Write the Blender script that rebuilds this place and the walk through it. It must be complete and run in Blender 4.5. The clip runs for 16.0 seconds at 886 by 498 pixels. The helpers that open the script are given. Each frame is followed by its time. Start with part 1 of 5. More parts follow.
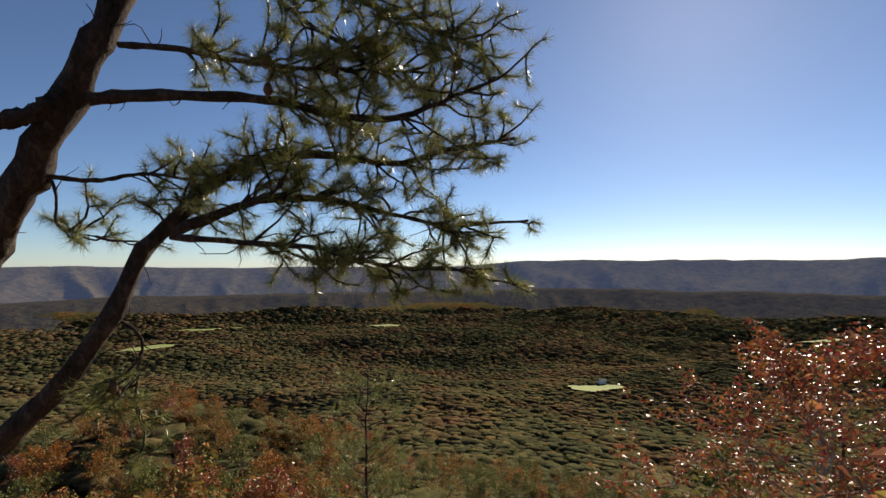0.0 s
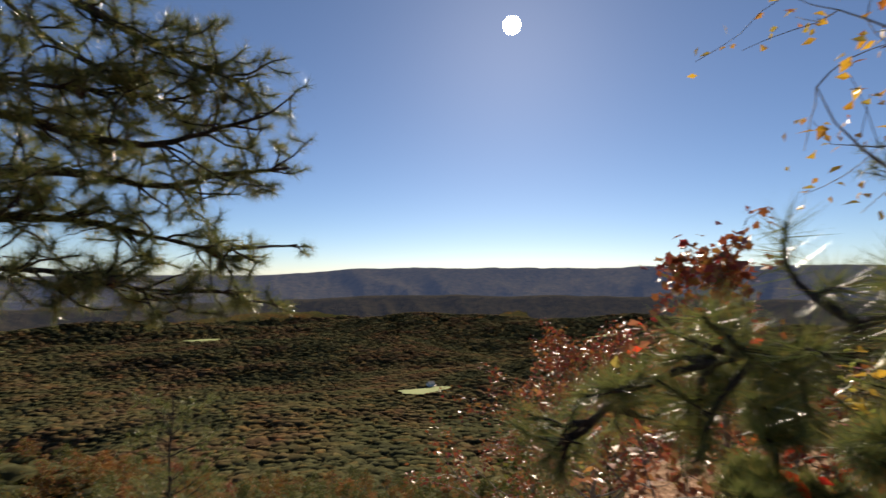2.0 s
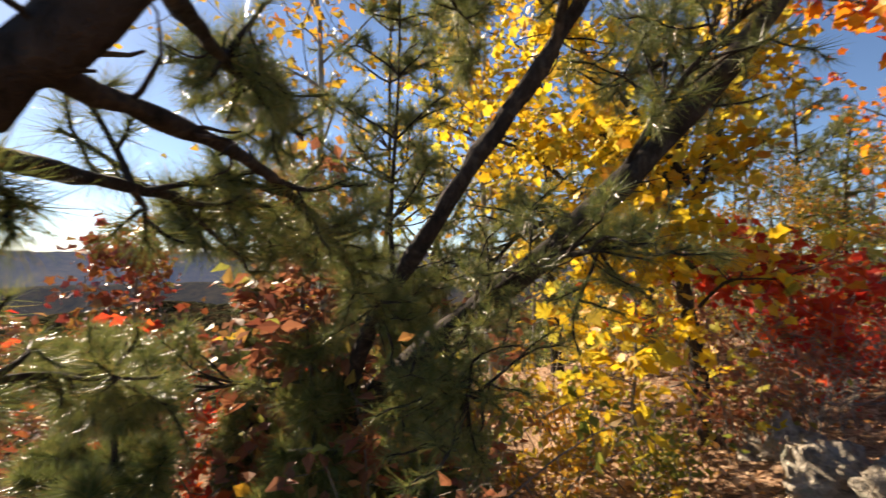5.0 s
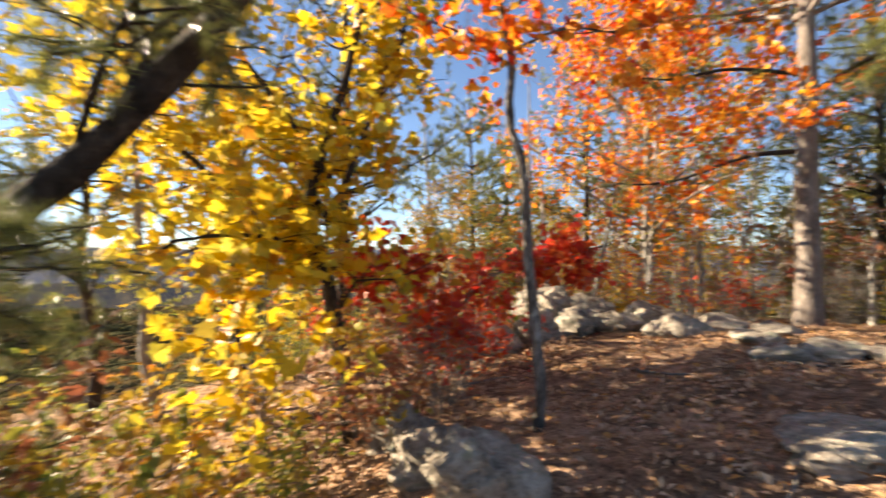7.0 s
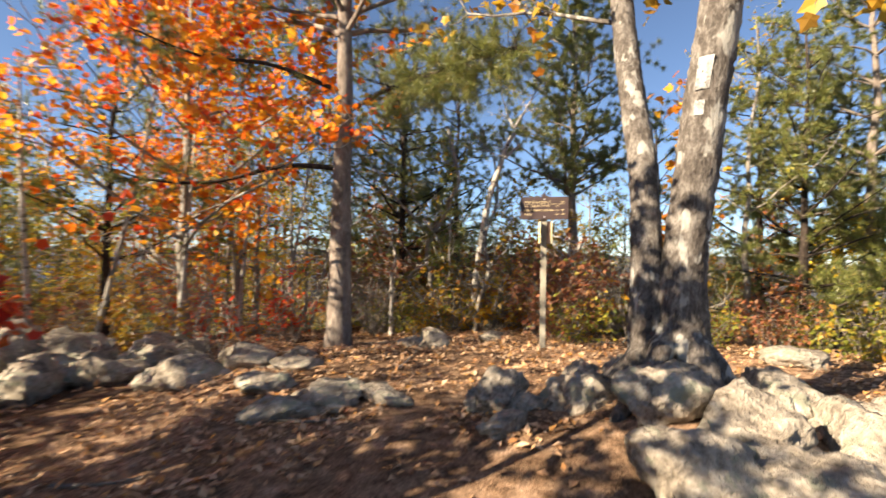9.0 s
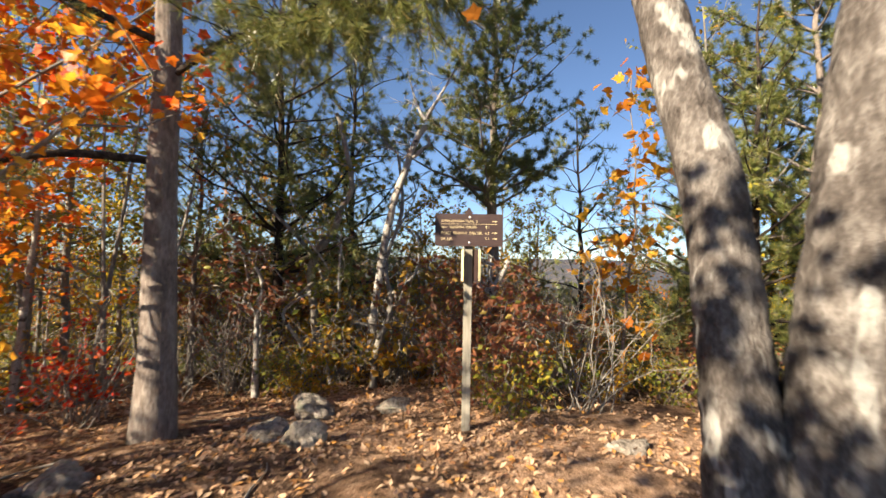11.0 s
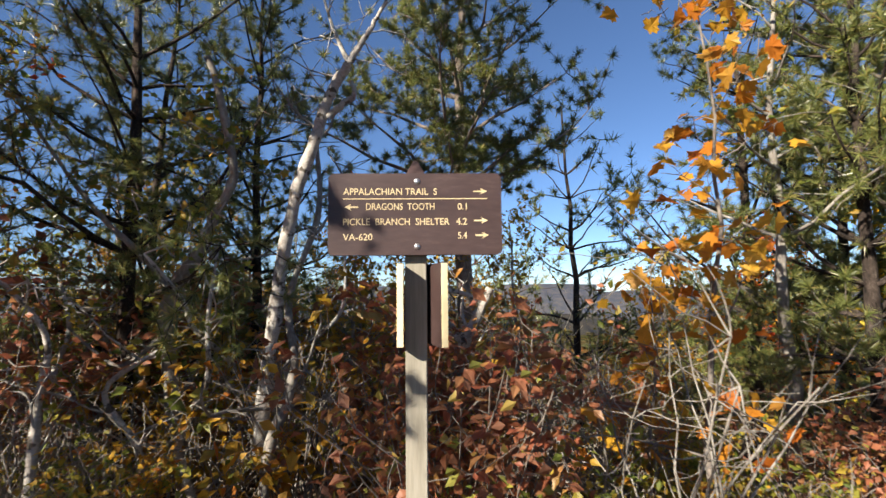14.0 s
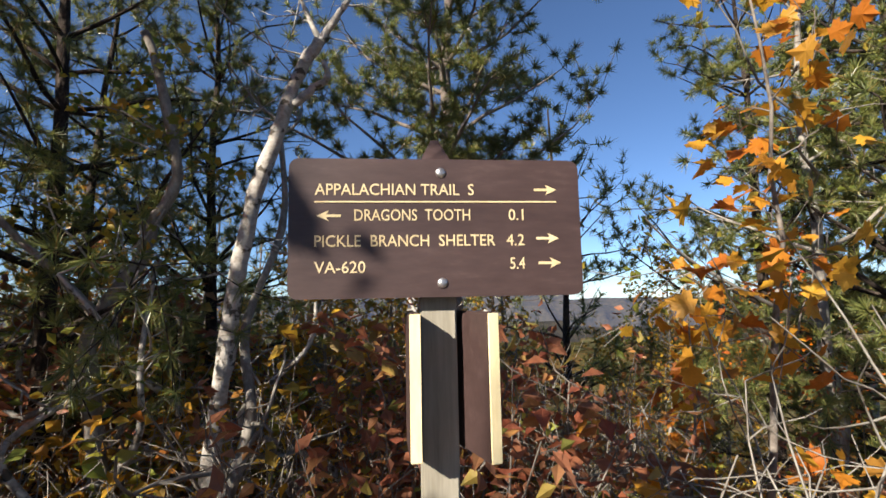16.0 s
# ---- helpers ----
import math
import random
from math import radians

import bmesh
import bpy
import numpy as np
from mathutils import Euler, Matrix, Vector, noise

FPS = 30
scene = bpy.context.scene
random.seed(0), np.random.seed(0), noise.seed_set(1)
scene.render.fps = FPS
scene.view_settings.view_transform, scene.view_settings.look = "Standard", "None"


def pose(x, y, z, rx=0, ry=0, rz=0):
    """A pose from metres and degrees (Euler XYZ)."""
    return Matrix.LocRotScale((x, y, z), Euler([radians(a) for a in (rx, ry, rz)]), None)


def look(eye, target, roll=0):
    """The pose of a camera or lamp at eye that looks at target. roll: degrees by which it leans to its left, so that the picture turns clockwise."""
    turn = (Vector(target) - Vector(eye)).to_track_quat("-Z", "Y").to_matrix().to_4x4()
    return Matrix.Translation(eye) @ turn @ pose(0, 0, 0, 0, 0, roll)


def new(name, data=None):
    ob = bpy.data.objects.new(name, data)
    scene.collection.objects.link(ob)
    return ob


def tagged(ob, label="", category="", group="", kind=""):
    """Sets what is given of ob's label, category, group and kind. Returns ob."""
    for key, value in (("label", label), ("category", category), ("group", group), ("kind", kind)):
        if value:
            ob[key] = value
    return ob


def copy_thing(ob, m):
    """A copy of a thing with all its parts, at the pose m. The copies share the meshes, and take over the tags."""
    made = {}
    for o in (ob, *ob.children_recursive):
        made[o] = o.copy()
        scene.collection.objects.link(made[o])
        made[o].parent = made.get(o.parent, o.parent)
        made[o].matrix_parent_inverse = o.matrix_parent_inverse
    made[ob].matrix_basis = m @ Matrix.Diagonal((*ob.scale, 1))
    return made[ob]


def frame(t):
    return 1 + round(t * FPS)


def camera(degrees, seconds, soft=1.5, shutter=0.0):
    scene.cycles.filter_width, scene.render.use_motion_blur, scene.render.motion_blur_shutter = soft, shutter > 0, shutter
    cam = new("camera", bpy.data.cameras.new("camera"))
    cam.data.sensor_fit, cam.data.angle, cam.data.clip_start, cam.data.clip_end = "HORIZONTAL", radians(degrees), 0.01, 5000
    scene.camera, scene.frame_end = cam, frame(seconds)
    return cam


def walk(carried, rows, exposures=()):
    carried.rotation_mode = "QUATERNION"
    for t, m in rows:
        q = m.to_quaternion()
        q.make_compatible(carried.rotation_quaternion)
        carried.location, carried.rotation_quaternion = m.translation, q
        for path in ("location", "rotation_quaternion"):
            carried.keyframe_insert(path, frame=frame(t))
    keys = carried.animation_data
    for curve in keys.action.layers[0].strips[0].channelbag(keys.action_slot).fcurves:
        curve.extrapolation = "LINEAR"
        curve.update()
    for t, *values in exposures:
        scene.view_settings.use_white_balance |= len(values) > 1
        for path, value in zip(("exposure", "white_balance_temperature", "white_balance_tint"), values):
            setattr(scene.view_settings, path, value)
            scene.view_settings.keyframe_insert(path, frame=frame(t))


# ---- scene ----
cam = camera(85.3, 16.0, shutter=0.5)
PATH = [
    (0.0, 0.000, 0.000, 1.550, 91.90, 0.00, 0.00),
    (0.5, 0.047, -0.027, 1.564, 92.00, 0.10, -1.10),
    (1.0, 0.133, -0.108, 1.590, 92.60, 0.00, -6.00),
    (1.5, 0.214, -0.226, 1.606, 92.80, 0.30, -12.40),
    (2.0, 0.277, -0.322, 1.616, 92.80, 0.10, -19.60),
    (2.5, 0.347, -0.400, 1.608, 92.70, 0.30, -26.80),
    (3.0, 0.420, -0.470, 1.606, 92.60, 0.20, -36.40),
    (3.5, 0.560, -0.640, 1.591, 91.80, -0.20, -48.10),
    (4.0, 0.640, -0.740, 1.578, 91.30, -0.20, -58.30),
    (4.2, 0.690, -0.800, 1.575, 91.20, -0.20, -61.20),
    (6.3, 1.000, -1.280, 1.620, 90.80, 0.10, -88.00),
    (6.5, 1.072, -1.404, 1.623, 90.70, 0.10, -91.10),
    (7.0, 1.185, -1.699, 1.623, 90.60, 0.20, -101.30),
    (7.5, 1.287, -1.995, 1.620, 90.90, -0.20, -116.20),
    (8.0, 1.440, -2.381, 1.640, 91.20, -0.90, -132.00),
    (8.5, 1.676, -2.798, 1.698, 91.10, -0.90, -140.20),
    (9.0, 1.942, -3.221, 1.834, 91.10, -1.00, -147.00),
    (9.5, 2.193, -3.668, 2.004, 91.00, -1.60, -153.30),
    (10.0, 2.522, -4.030, 2.171, 90.50, -1.60, -157.30),
    (10.2, 2.637, -4.157, 2.229, 90.33, -1.60, -158.70),
    (11.2, 2.860, -5.300, 2.200, 92.20, -0.90, -158.00),
    (12.3, 2.814, -6.442, 2.188, 94.54, -0.30, -157.00),
    (12.5, 2.923, -6.586, 2.190, 94.50, -0.10, -157.80),
    (13.0, 3.194, -6.946, 2.194, 94.40, 0.40, -159.80),
    (13.5, 3.426, -7.312, 2.223, 94.40, 0.40, -160.90),
    (14.0, 3.653, -7.597, 2.236, 95.00, 0.60, -162.40),
    (14.5, 3.812, -7.855, 2.283, 95.10, 0.50, -163.00),
    (15.0, 3.949, -8.027, 2.314, 95.40, 1.00, -164.30),
    (15.5, 3.994, -8.157, 2.338, 94.70, 1.00, -165.40),
    (16.0, 4.003, -8.212, 2.359, 96.00, 1.10, -165.80),
]
EXPO = [(0.0, 0.76, 7500, 13), (3.0, 0.6, 7500, 13), (4.2, 0.98, 7700, 13), (6.3, 2.12, 8500, 12), (8.0, 1.95, 8400, 12), (10.2, 1.7, 8200, 12), (12.5, 1.55, 7100, 11), (16.0, 1.32, 6800, 11)]
walk(cam, [(t, pose(*p)) for t, *p in PATH], EXPO)

# ---- world and sun ----
SUN_YAW, SUN_ELEV = -28.0, 27.5
sun_dir = Vector((-math.sin(radians(SUN_YAW)) * math.cos(radians(SUN_ELEV)), math.cos(radians(SUN_YAW)) * math.cos(radians(SUN_ELEV)), math.sin(radians(SUN_ELEV))))
world = bpy.data.worlds.new("world")
scene.world = world
world.use_nodes = True
wn = world.node_tree.nodes
sky = wn.new("ShaderNodeTexSky")
sky.sky_type, sky.sun_disc = "NISHITA", False
sky.sun_elevation, sky.sun_rotation = radians(SUN_ELEV), radians(-SUN_YAW)
sky.altitude, sky.air_density, sky.dust_density, sky.ozone_density = 1500, 0.85, 0.35, 6.0
wn["Background"].inputs["Strength"].default_value = 0.066
world.node_tree.links.new(sky.outputs[0], wn["Background"].inputs[0])
sun = new("sun", bpy.data.lights.new("sun", "SUN"))
sun.data.energy, sun.data.angle, sun.data.color = 5.0, radians(0.53), (1.0, 0.93, 0.82)
sun.matrix_world = look(sun_dir * 50, (0, 0, 0))

# ---- materials ----


def mat(name, rough=0.8, metal=0.0, spec=0.3):
    m = bpy.data.materials.new(name)
    m.use_nodes = True
    b = m.node_tree.nodes["Principled BSDF"]
    b.inputs["Roughness"].default_value, b.inputs["Metallic"].default_value = rough, metal
    b.inputs["Specular IOR Level"].default_value = spec
    return m, m.node_tree.nodes, m.node_tree.links, b


def ramp(nodes, stops):
    r = nodes.new("ShaderNodeValToRGB")
    e = r.color_ramp.elements
    while len(e) < len(stops):
        e.new(0.5)
    for k, (p, c) in enumerate(stops):
        e[k].position, e[k].color = p, (*c, 1)
    return r


def noise_tex(nodes, links, scale, detail=4, rough=0.55, stretch=(1, 1, 1), coord="Object"):
    tc, mp, n = nodes.new("ShaderNodeTexCoord"), nodes.new("ShaderNodeMapping"), nodes.new("ShaderNodeTexNoise")
    mp.inputs["Scale"].default_value = stretch
    n.inputs["Scale"].default_value, n.inputs["Detail"].default_value, n.inputs["Roughness"].default_value = scale, detail, rough
    links.new(tc.outputs[coord], mp.inputs[0])
    links.new(mp.outputs[0], n.inputs["Vector"])
    return n


def bump(nodes, links, b, height, strength, distance):
    bp = nodes.new("ShaderNodeBump")
    bp.inputs["Strength"].default_value, bp.inputs["Distance"].default_value = strength, distance
    links.new(height, bp.inputs["Height"])
    links.new(bp.outputs[0], b.inputs["Normal"])


def mix(nodes, links, fac, a, b, kind="MIX"):
    m = nodes.new("ShaderNodeMix")
    m.data_type, m.blend_type = "RGBA", kind
    for sock, val in ((m.inputs[0], fac), (m.inputs[6], a), (m.inputs[7], b)):
        if hasattr(val, "links"):
            links.new(val, sock)
        else:
            sock.default_value = val if isinstance(val, float) else (*val, 1)
    return m.outputs[2]


def surface(name, stops, scale, fine, rough=0.85, strength=0.6, distance=0.01, stretch=(1, 1, 1), spec=0.2, mottled=None):
    """Two scales of noise over a colour ramp, with relief from both."""
    m, n, l, b = mat(name, rough, 0, spec)
    big, small = noise_tex(n, l, scale, 5, 0.6, stretch), noise_tex(n, l, fine, 4, 0.65, stretch)
    add = n.new("ShaderNodeMath")
    add.operation = "MULTIPLY_ADD"
    add.inputs[1].default_value = 0.45
    l.new(small.outputs[0], add.inputs[0])
    half = n.new("ShaderNodeMath")
    half.operation = "MULTIPLY"
    half.inputs[1].default_value = 0.6
    l.new(big.outputs[0], half.inputs[0])
    l.new(half.outputs[0], add.inputs[2])
    r = ramp(n, stops)
    l.new(add.outputs[0], r.inputs[0])
    col = r.outputs[0]
    if mottled:
        spot = noise_tex(n, l, mottled[0], 3, 0.6, stretch)
        sr = ramp(n, [(mottled[1], (0, 0, 0)), (mottled[1] + 0.06, (1, 1, 1))])
        l.new(spot.outputs[0], sr.inputs[0])
        col = mix(n, l, sr.outputs[0], col, mottled[2])
    l.new(col, b.inputs["Base Color"])
    bump(n, l, b, add.outputs[0], strength, distance)
    return m


def leafy(name, stops, through_light=0.45, rough=0.45, spec=0.35):
    """Leaves: one colour to each leaf out of a ramp, with light passing through."""
    m, n, l, b = mat(name, rough, 0, spec)
    g = n.new("ShaderNodeNewGeometry")
    r = ramp(n, stops)
    l.new(g.outputs["Random Per Island"], r.inputs[0])
    vein = noise_tex(n, l, 60, 2)
    col = mix(n, l, 0.35, r.outputs[0], mix(n, l, vein.outputs[0], (0.35, 0.35, 0.35), (1.3, 1.3, 1.3)), "MULTIPLY")
    l.new(col, b.inputs["Base Color"])
    t = n.new("ShaderNodeBsdfTranslucent")
    l.new(col, t.inputs[0])
    mx = n.new("ShaderNodeMixShader")
    mx.inputs[0].default_value = through_light
    l.new(b.outputs[0], mx.inputs[1])
    l.new(t.outputs[0], mx.inputs[2])
    l.new(mx.outputs[0], n["Material Output"].inputs[0])
    return m


M_PINEBARK = surface("pine_bark", [(0.3, (0.05, 0.04, 0.034)), (0.52, (0.19, 0.155, 0.132)), (0.75, (0.38, 0.335, 0.295))], 9, 42, 0.95, 1.0, 0.02, (1, 1, 0.35))
M_DARKBARK = surface("dark_pine_bark", [(0.35, (0.01, 0.008, 0.007)), (0.55, (0.045, 0.034, 0.028)), (0.8, (0.15, 0.12, 0.1))], 16, 60, 0.95, 1.0, 0.03, (1, 1, 0.5))
# Oak bark's pale mottling paints sun dapple as well as lichen.
M_OAKBARK = surface("lichen_and_dapple_oak_bark", [(0.34, (0.025, 0.02, 0.017)), (0.5, (0.095, 0.082, 0.073)), (0.7, (0.25, 0.23, 0.21))], 11, 48, 0.94, 1.0, 0.035, (1, 1, 0.5), 0.15, (8.0, 0.57, (0.31, 0.3, 0.275)))
M_GREYBARK = surface("grey_bark", [(0.3, (0.07, 0.06, 0.05)), (0.52, (0.21, 0.19, 0.165)), (0.75, (0.4, 0.38, 0.34))], 8, 45, 0.9, 0.7, 0.008, (1, 1, 0.5))
M_PALEBARK = surface("pale_bark", [(0.3, (0.12, 0.1, 0.085)), (0.5, (0.36, 0.335, 0.3)), (0.75, (0.56, 0.54, 0.5))], 9, 35, 0.85, 0.8, 0.012, (1, 1, 1.2), 0.2, (9.0, 0.56, (0.09, 0.075, 0.06)))
M_TWIG = surface("twig_bark", [(0.3, (0.07, 0.055, 0.045)), (0.7, (0.26, 0.23, 0.2))], 12, 60, 0.9, 0.3, 0.003)
M_ROCK = surface("lichened_sandstone", [(0.36, (0.08, 0.064, 0.05)), (0.5, (0.28, 0.24, 0.195)), (0.66, (0.5, 0.45, 0.38))], 4.5, 26, 0.95, 1.0, 0.08, (1, 1, 1), 0.15, (5.5, 0.58, (0.27, 0.27, 0.21)))
M_PINE = leafy("pine_needles", [(0.0, (0.09, 0.12, 0.035)), (0.5, (0.17, 0.2, 0.06)), (0.88, (0.27, 0.27, 0.08)), (1.0, (0.4, 0.27, 0.09))], 0.33, 0.34, 0.5)
M_YELLOW = leafy("yellow_leaves", [(0.0, (0.6, 0.34, 0.025)), (0.35, (0.8, 0.55, 0.04)), (0.65, (0.72, 0.56, 0.06)), (0.85, (0.45, 0.42, 0.07)), (1.0, (0.62, 0.24, 0.03))], 0.5)
M_ORANGE = leafy("orange_leaves", [(0.0, (0.66, 0.05, 0.02)), (0.25, (0.8, 0.17, 0.025)), (0.6, (0.86, 0.32, 0.03)), (1.0, (0.88, 0.5, 0.06))], 0.5)
M_RED = leafy("red_leaves", [(0.0, (0.5, 0.03, 0.02)), (0.5, (0.68, 0.07, 0.03)), (0.8, (0.75, 0.16, 0.03)), (1.0, (0.3, 0.03, 0.02))], 0.5)
M_OAKRED = leafy("russet_oak_leaves", [(0.0, (0.24, 0.04, 0.03)), (0.35, (0.33, 0.1, 0.035)), (0.65, (0.36, 0.19, 0.045)), (0.85, (0.34, 0.03, 0.04)), (1.0, (0.17, 0.16, 0.05))], 0.25, 0.38, 0.45)
M_BROWN = leafy("brown_shrub_leaves", [(0.0, (0.28, 0.08, 0.045)), (0.4, (0.36, 0.14, 0.07)), (0.7, (0.22, 0.1, 0.06)), (0.9, (0.45, 0.22, 0.07)), (1.0, (0.3, 0.33, 0.07))], 0.4)
M_GREEN = leafy("green_yellow_leaves", [(0.0, (0.12, 0.16, 0.03)), (0.4, (0.25, 0.27, 0.05)), (0.7, (0.45, 0.38, 0.06)), (1.0, (0.5, 0.25, 0.04))], 0.5)
M_GOLD = leafy("gold_brown_leaves", [(0.0, (0.5, 0.25, 0.03)), (0.4, (0.6, 0.36, 0.04)), (0.7, (0.3, 0.24, 0.05)), (1.0, (0.5, 0.16, 0.03))], 0.5)
M_AMBER = leafy("amber_leaves", [(0.0, (0.5, 0.13, 0.02)), (0.35, (0.62, 0.25, 0.03)), (0.75, (0.76, 0.42, 0.045)), (1.0, (0.34, 0.15, 0.04))], 0.5)
M_BLAZE = surface("worn_white_blaze", [(0.38, (0.1, 0.09, 0.08)), (0.58, (0.36, 0.36, 0.36))], 14, 70, 0.9, 0.4, 0.003)
M_LITTER = leafy("fallen_leaves", [(0.0, (0.36, 0.19, 0.1)), (0.35, (0.52, 0.33, 0.2)), (0.7, (0.68, 0.48, 0.32)), (0.9, (0.62, 0.3, 0.08)), (1.0, (0.26, 0.12, 0.07))], 0.15, 0.6, 0.3)


def canopy(name):
    """Far woods: stands of one colour, with each crown a little different."""
    m, n, l, b = mat(name, 1.0, 0, 0.0)
    g = n.new("ShaderNodeNewGeometry")
    stand, patch = noise_tex(n, l, 0.007, 4, 0.65), noise_tex(n, l, 0.35, 3, 0.7)
    r = ramp(n, [(0.3, (0.072, 0.077, 0.048)), (0.44, (0.118, 0.114, 0.062)), (0.52, (0.155, 0.125, 0.068)), (0.6, (0.17, 0.105, 0.066)), (0.7, (0.125, 0.112, 0.062))])
    l.new(stand.outputs[0], r.inputs[0])
    one = ramp(n, [(0.0, (0.75, 0.8, 0.7)), (0.6, (1.05, 1.05, 1.0)), (0.9, (1.2, 1.12, 0.9)), (1.0, (1.35, 1.0, 0.8))])
    l.new(g.outputs["Random Per Island"], one.inputs[0])
    col = mix(n, l, 1.0, r.outputs[0], one.outputs[0], "MULTIPLY")
    tone = ramp(n, [(0.3, (0.55, 0.55, 0.55)), (0.7, (1.4, 1.4, 1.4))])
    l.new(patch.outputs[0], tone.inputs[0])
    col = mix(n, l, 1.0, col, tone.outputs[0], "MULTIPLY")
    l.new(col, b.inputs["Base Color"])
    bump(n, l, b, patch.outputs[0], 0.3, 0.8)
    t = n.new("ShaderNodeBsdfTranslucent")
    l.new(col, t.inputs[0])
    mx = n.new("ShaderNodeMixShader")
    mx.inputs[0].default_value = 0.55
    l.new(b.outputs[0], mx.inputs[1])
    l.new(t.outputs[0], mx.inputs[2])
    l.new(mx.outputs[0], n["Material Output"].inputs[0])
    return m


M_CANOPY = canopy("valley_tree_crowns")
M_SLOPEORANGE = leafy("slope_orange_crowns", [(0.0, (0.3, 0.09, 0.025)), (0.5, (0.38, 0.15, 0.03)), (1.0, (0.3, 0.17, 0.04))], 0.25, 0.7, 0.2)
M_SLOPEGREEN = leafy("slope_green_crowns", [(0.0, (0.07, 0.09, 0.025)), (0.6, (0.13, 0.14, 0.035)), (1.0, (0.22, 0.18, 0.04))], 0.25, 0.7, 0.2)
M_SLOPECROWN = leafy("slope_tree_crowns", [(0.0, (0.1, 0.11, 0.03)), (0.3, (0.2, 0.16, 0.035)), (0.55, (0.3, 0.16, 0.035)), (0.8, (0.3, 0.07, 0.03)), (1.0, (0.16, 0.16, 0.04))], 0.3, 0.7, 0.2)
M_FIELD = surface("mown_field", [(0.3, (0.15, 0.19, 0.055)), (0.7, (0.25, 0.28, 0.09))], 0.02, 0.2, 0.9, 0.1, 0.1)
M_WHITE = surface("white_paint", [(0.3, (0.7, 0.7, 0.68)), (0.7, (0.82, 0.82, 0.8))], 2, 20, 0.7, 0.1, 0.002)
M_ROOF = surface("grey_roofing", [(0.3, (0.2, 0.2, 0.2)), (0.7, (0.35, 0.35, 0.36))], 2, 20, 0.8, 0.1, 0.002)
M_CONE = surface("pine_cone_scales", [(0.3, (0.05, 0.032, 0.022)), (0.7, (0.16, 0.1, 0.065))], 40, 150, 0.9, 0.8, 0.004)
M_SIGN = surface("brown_painted_board", [(0.3, (0.03, 0.017, 0.016)), (0.55, (0.05, 0.03, 0.028)), (0.75, (0.085, 0.055, 0.052))], 6, 70, 0.45, 0.25, 0.002, (0.25, 1, 1), 0.45)
M_POST = surface("weathered_post", [(0.3, (0.15, 0.135, 0.1)), (0.55, (0.29, 0.27, 0.22)), (0.8, (0.42, 0.4, 0.34))], 6, 60, 0.85, 0.5, 0.003, (1, 1, 0.08))
M_CREAM = surface("cream_paint", [(0.3, (0.46, 0.36, 0.19)), (0.7, (0.68, 0.57, 0.36))], 20, 120, 0.7, 0.2, 0.001)
M_EDGE = surface("raw_board_edge", [(0.3, (0.72, 0.58, 0.3)), (0.7, (0.88, 0.78, 0.5))], 10, 80, 0.8, 0.2, 0.001, (1, 1, 0.2))
M_STEEL = surface("galvanised_steel", [(0.3, (0.35, 0.35, 0.36)), (0.7, (0.6, 0.6, 0.62))], 30, 120, 0.35, 0.2, 0.001, (1, 1, 1), 0.6)
M_STEEL.node_tree.nodes["Principled BSDF"].inputs["Metallic"].default_value = 0.9


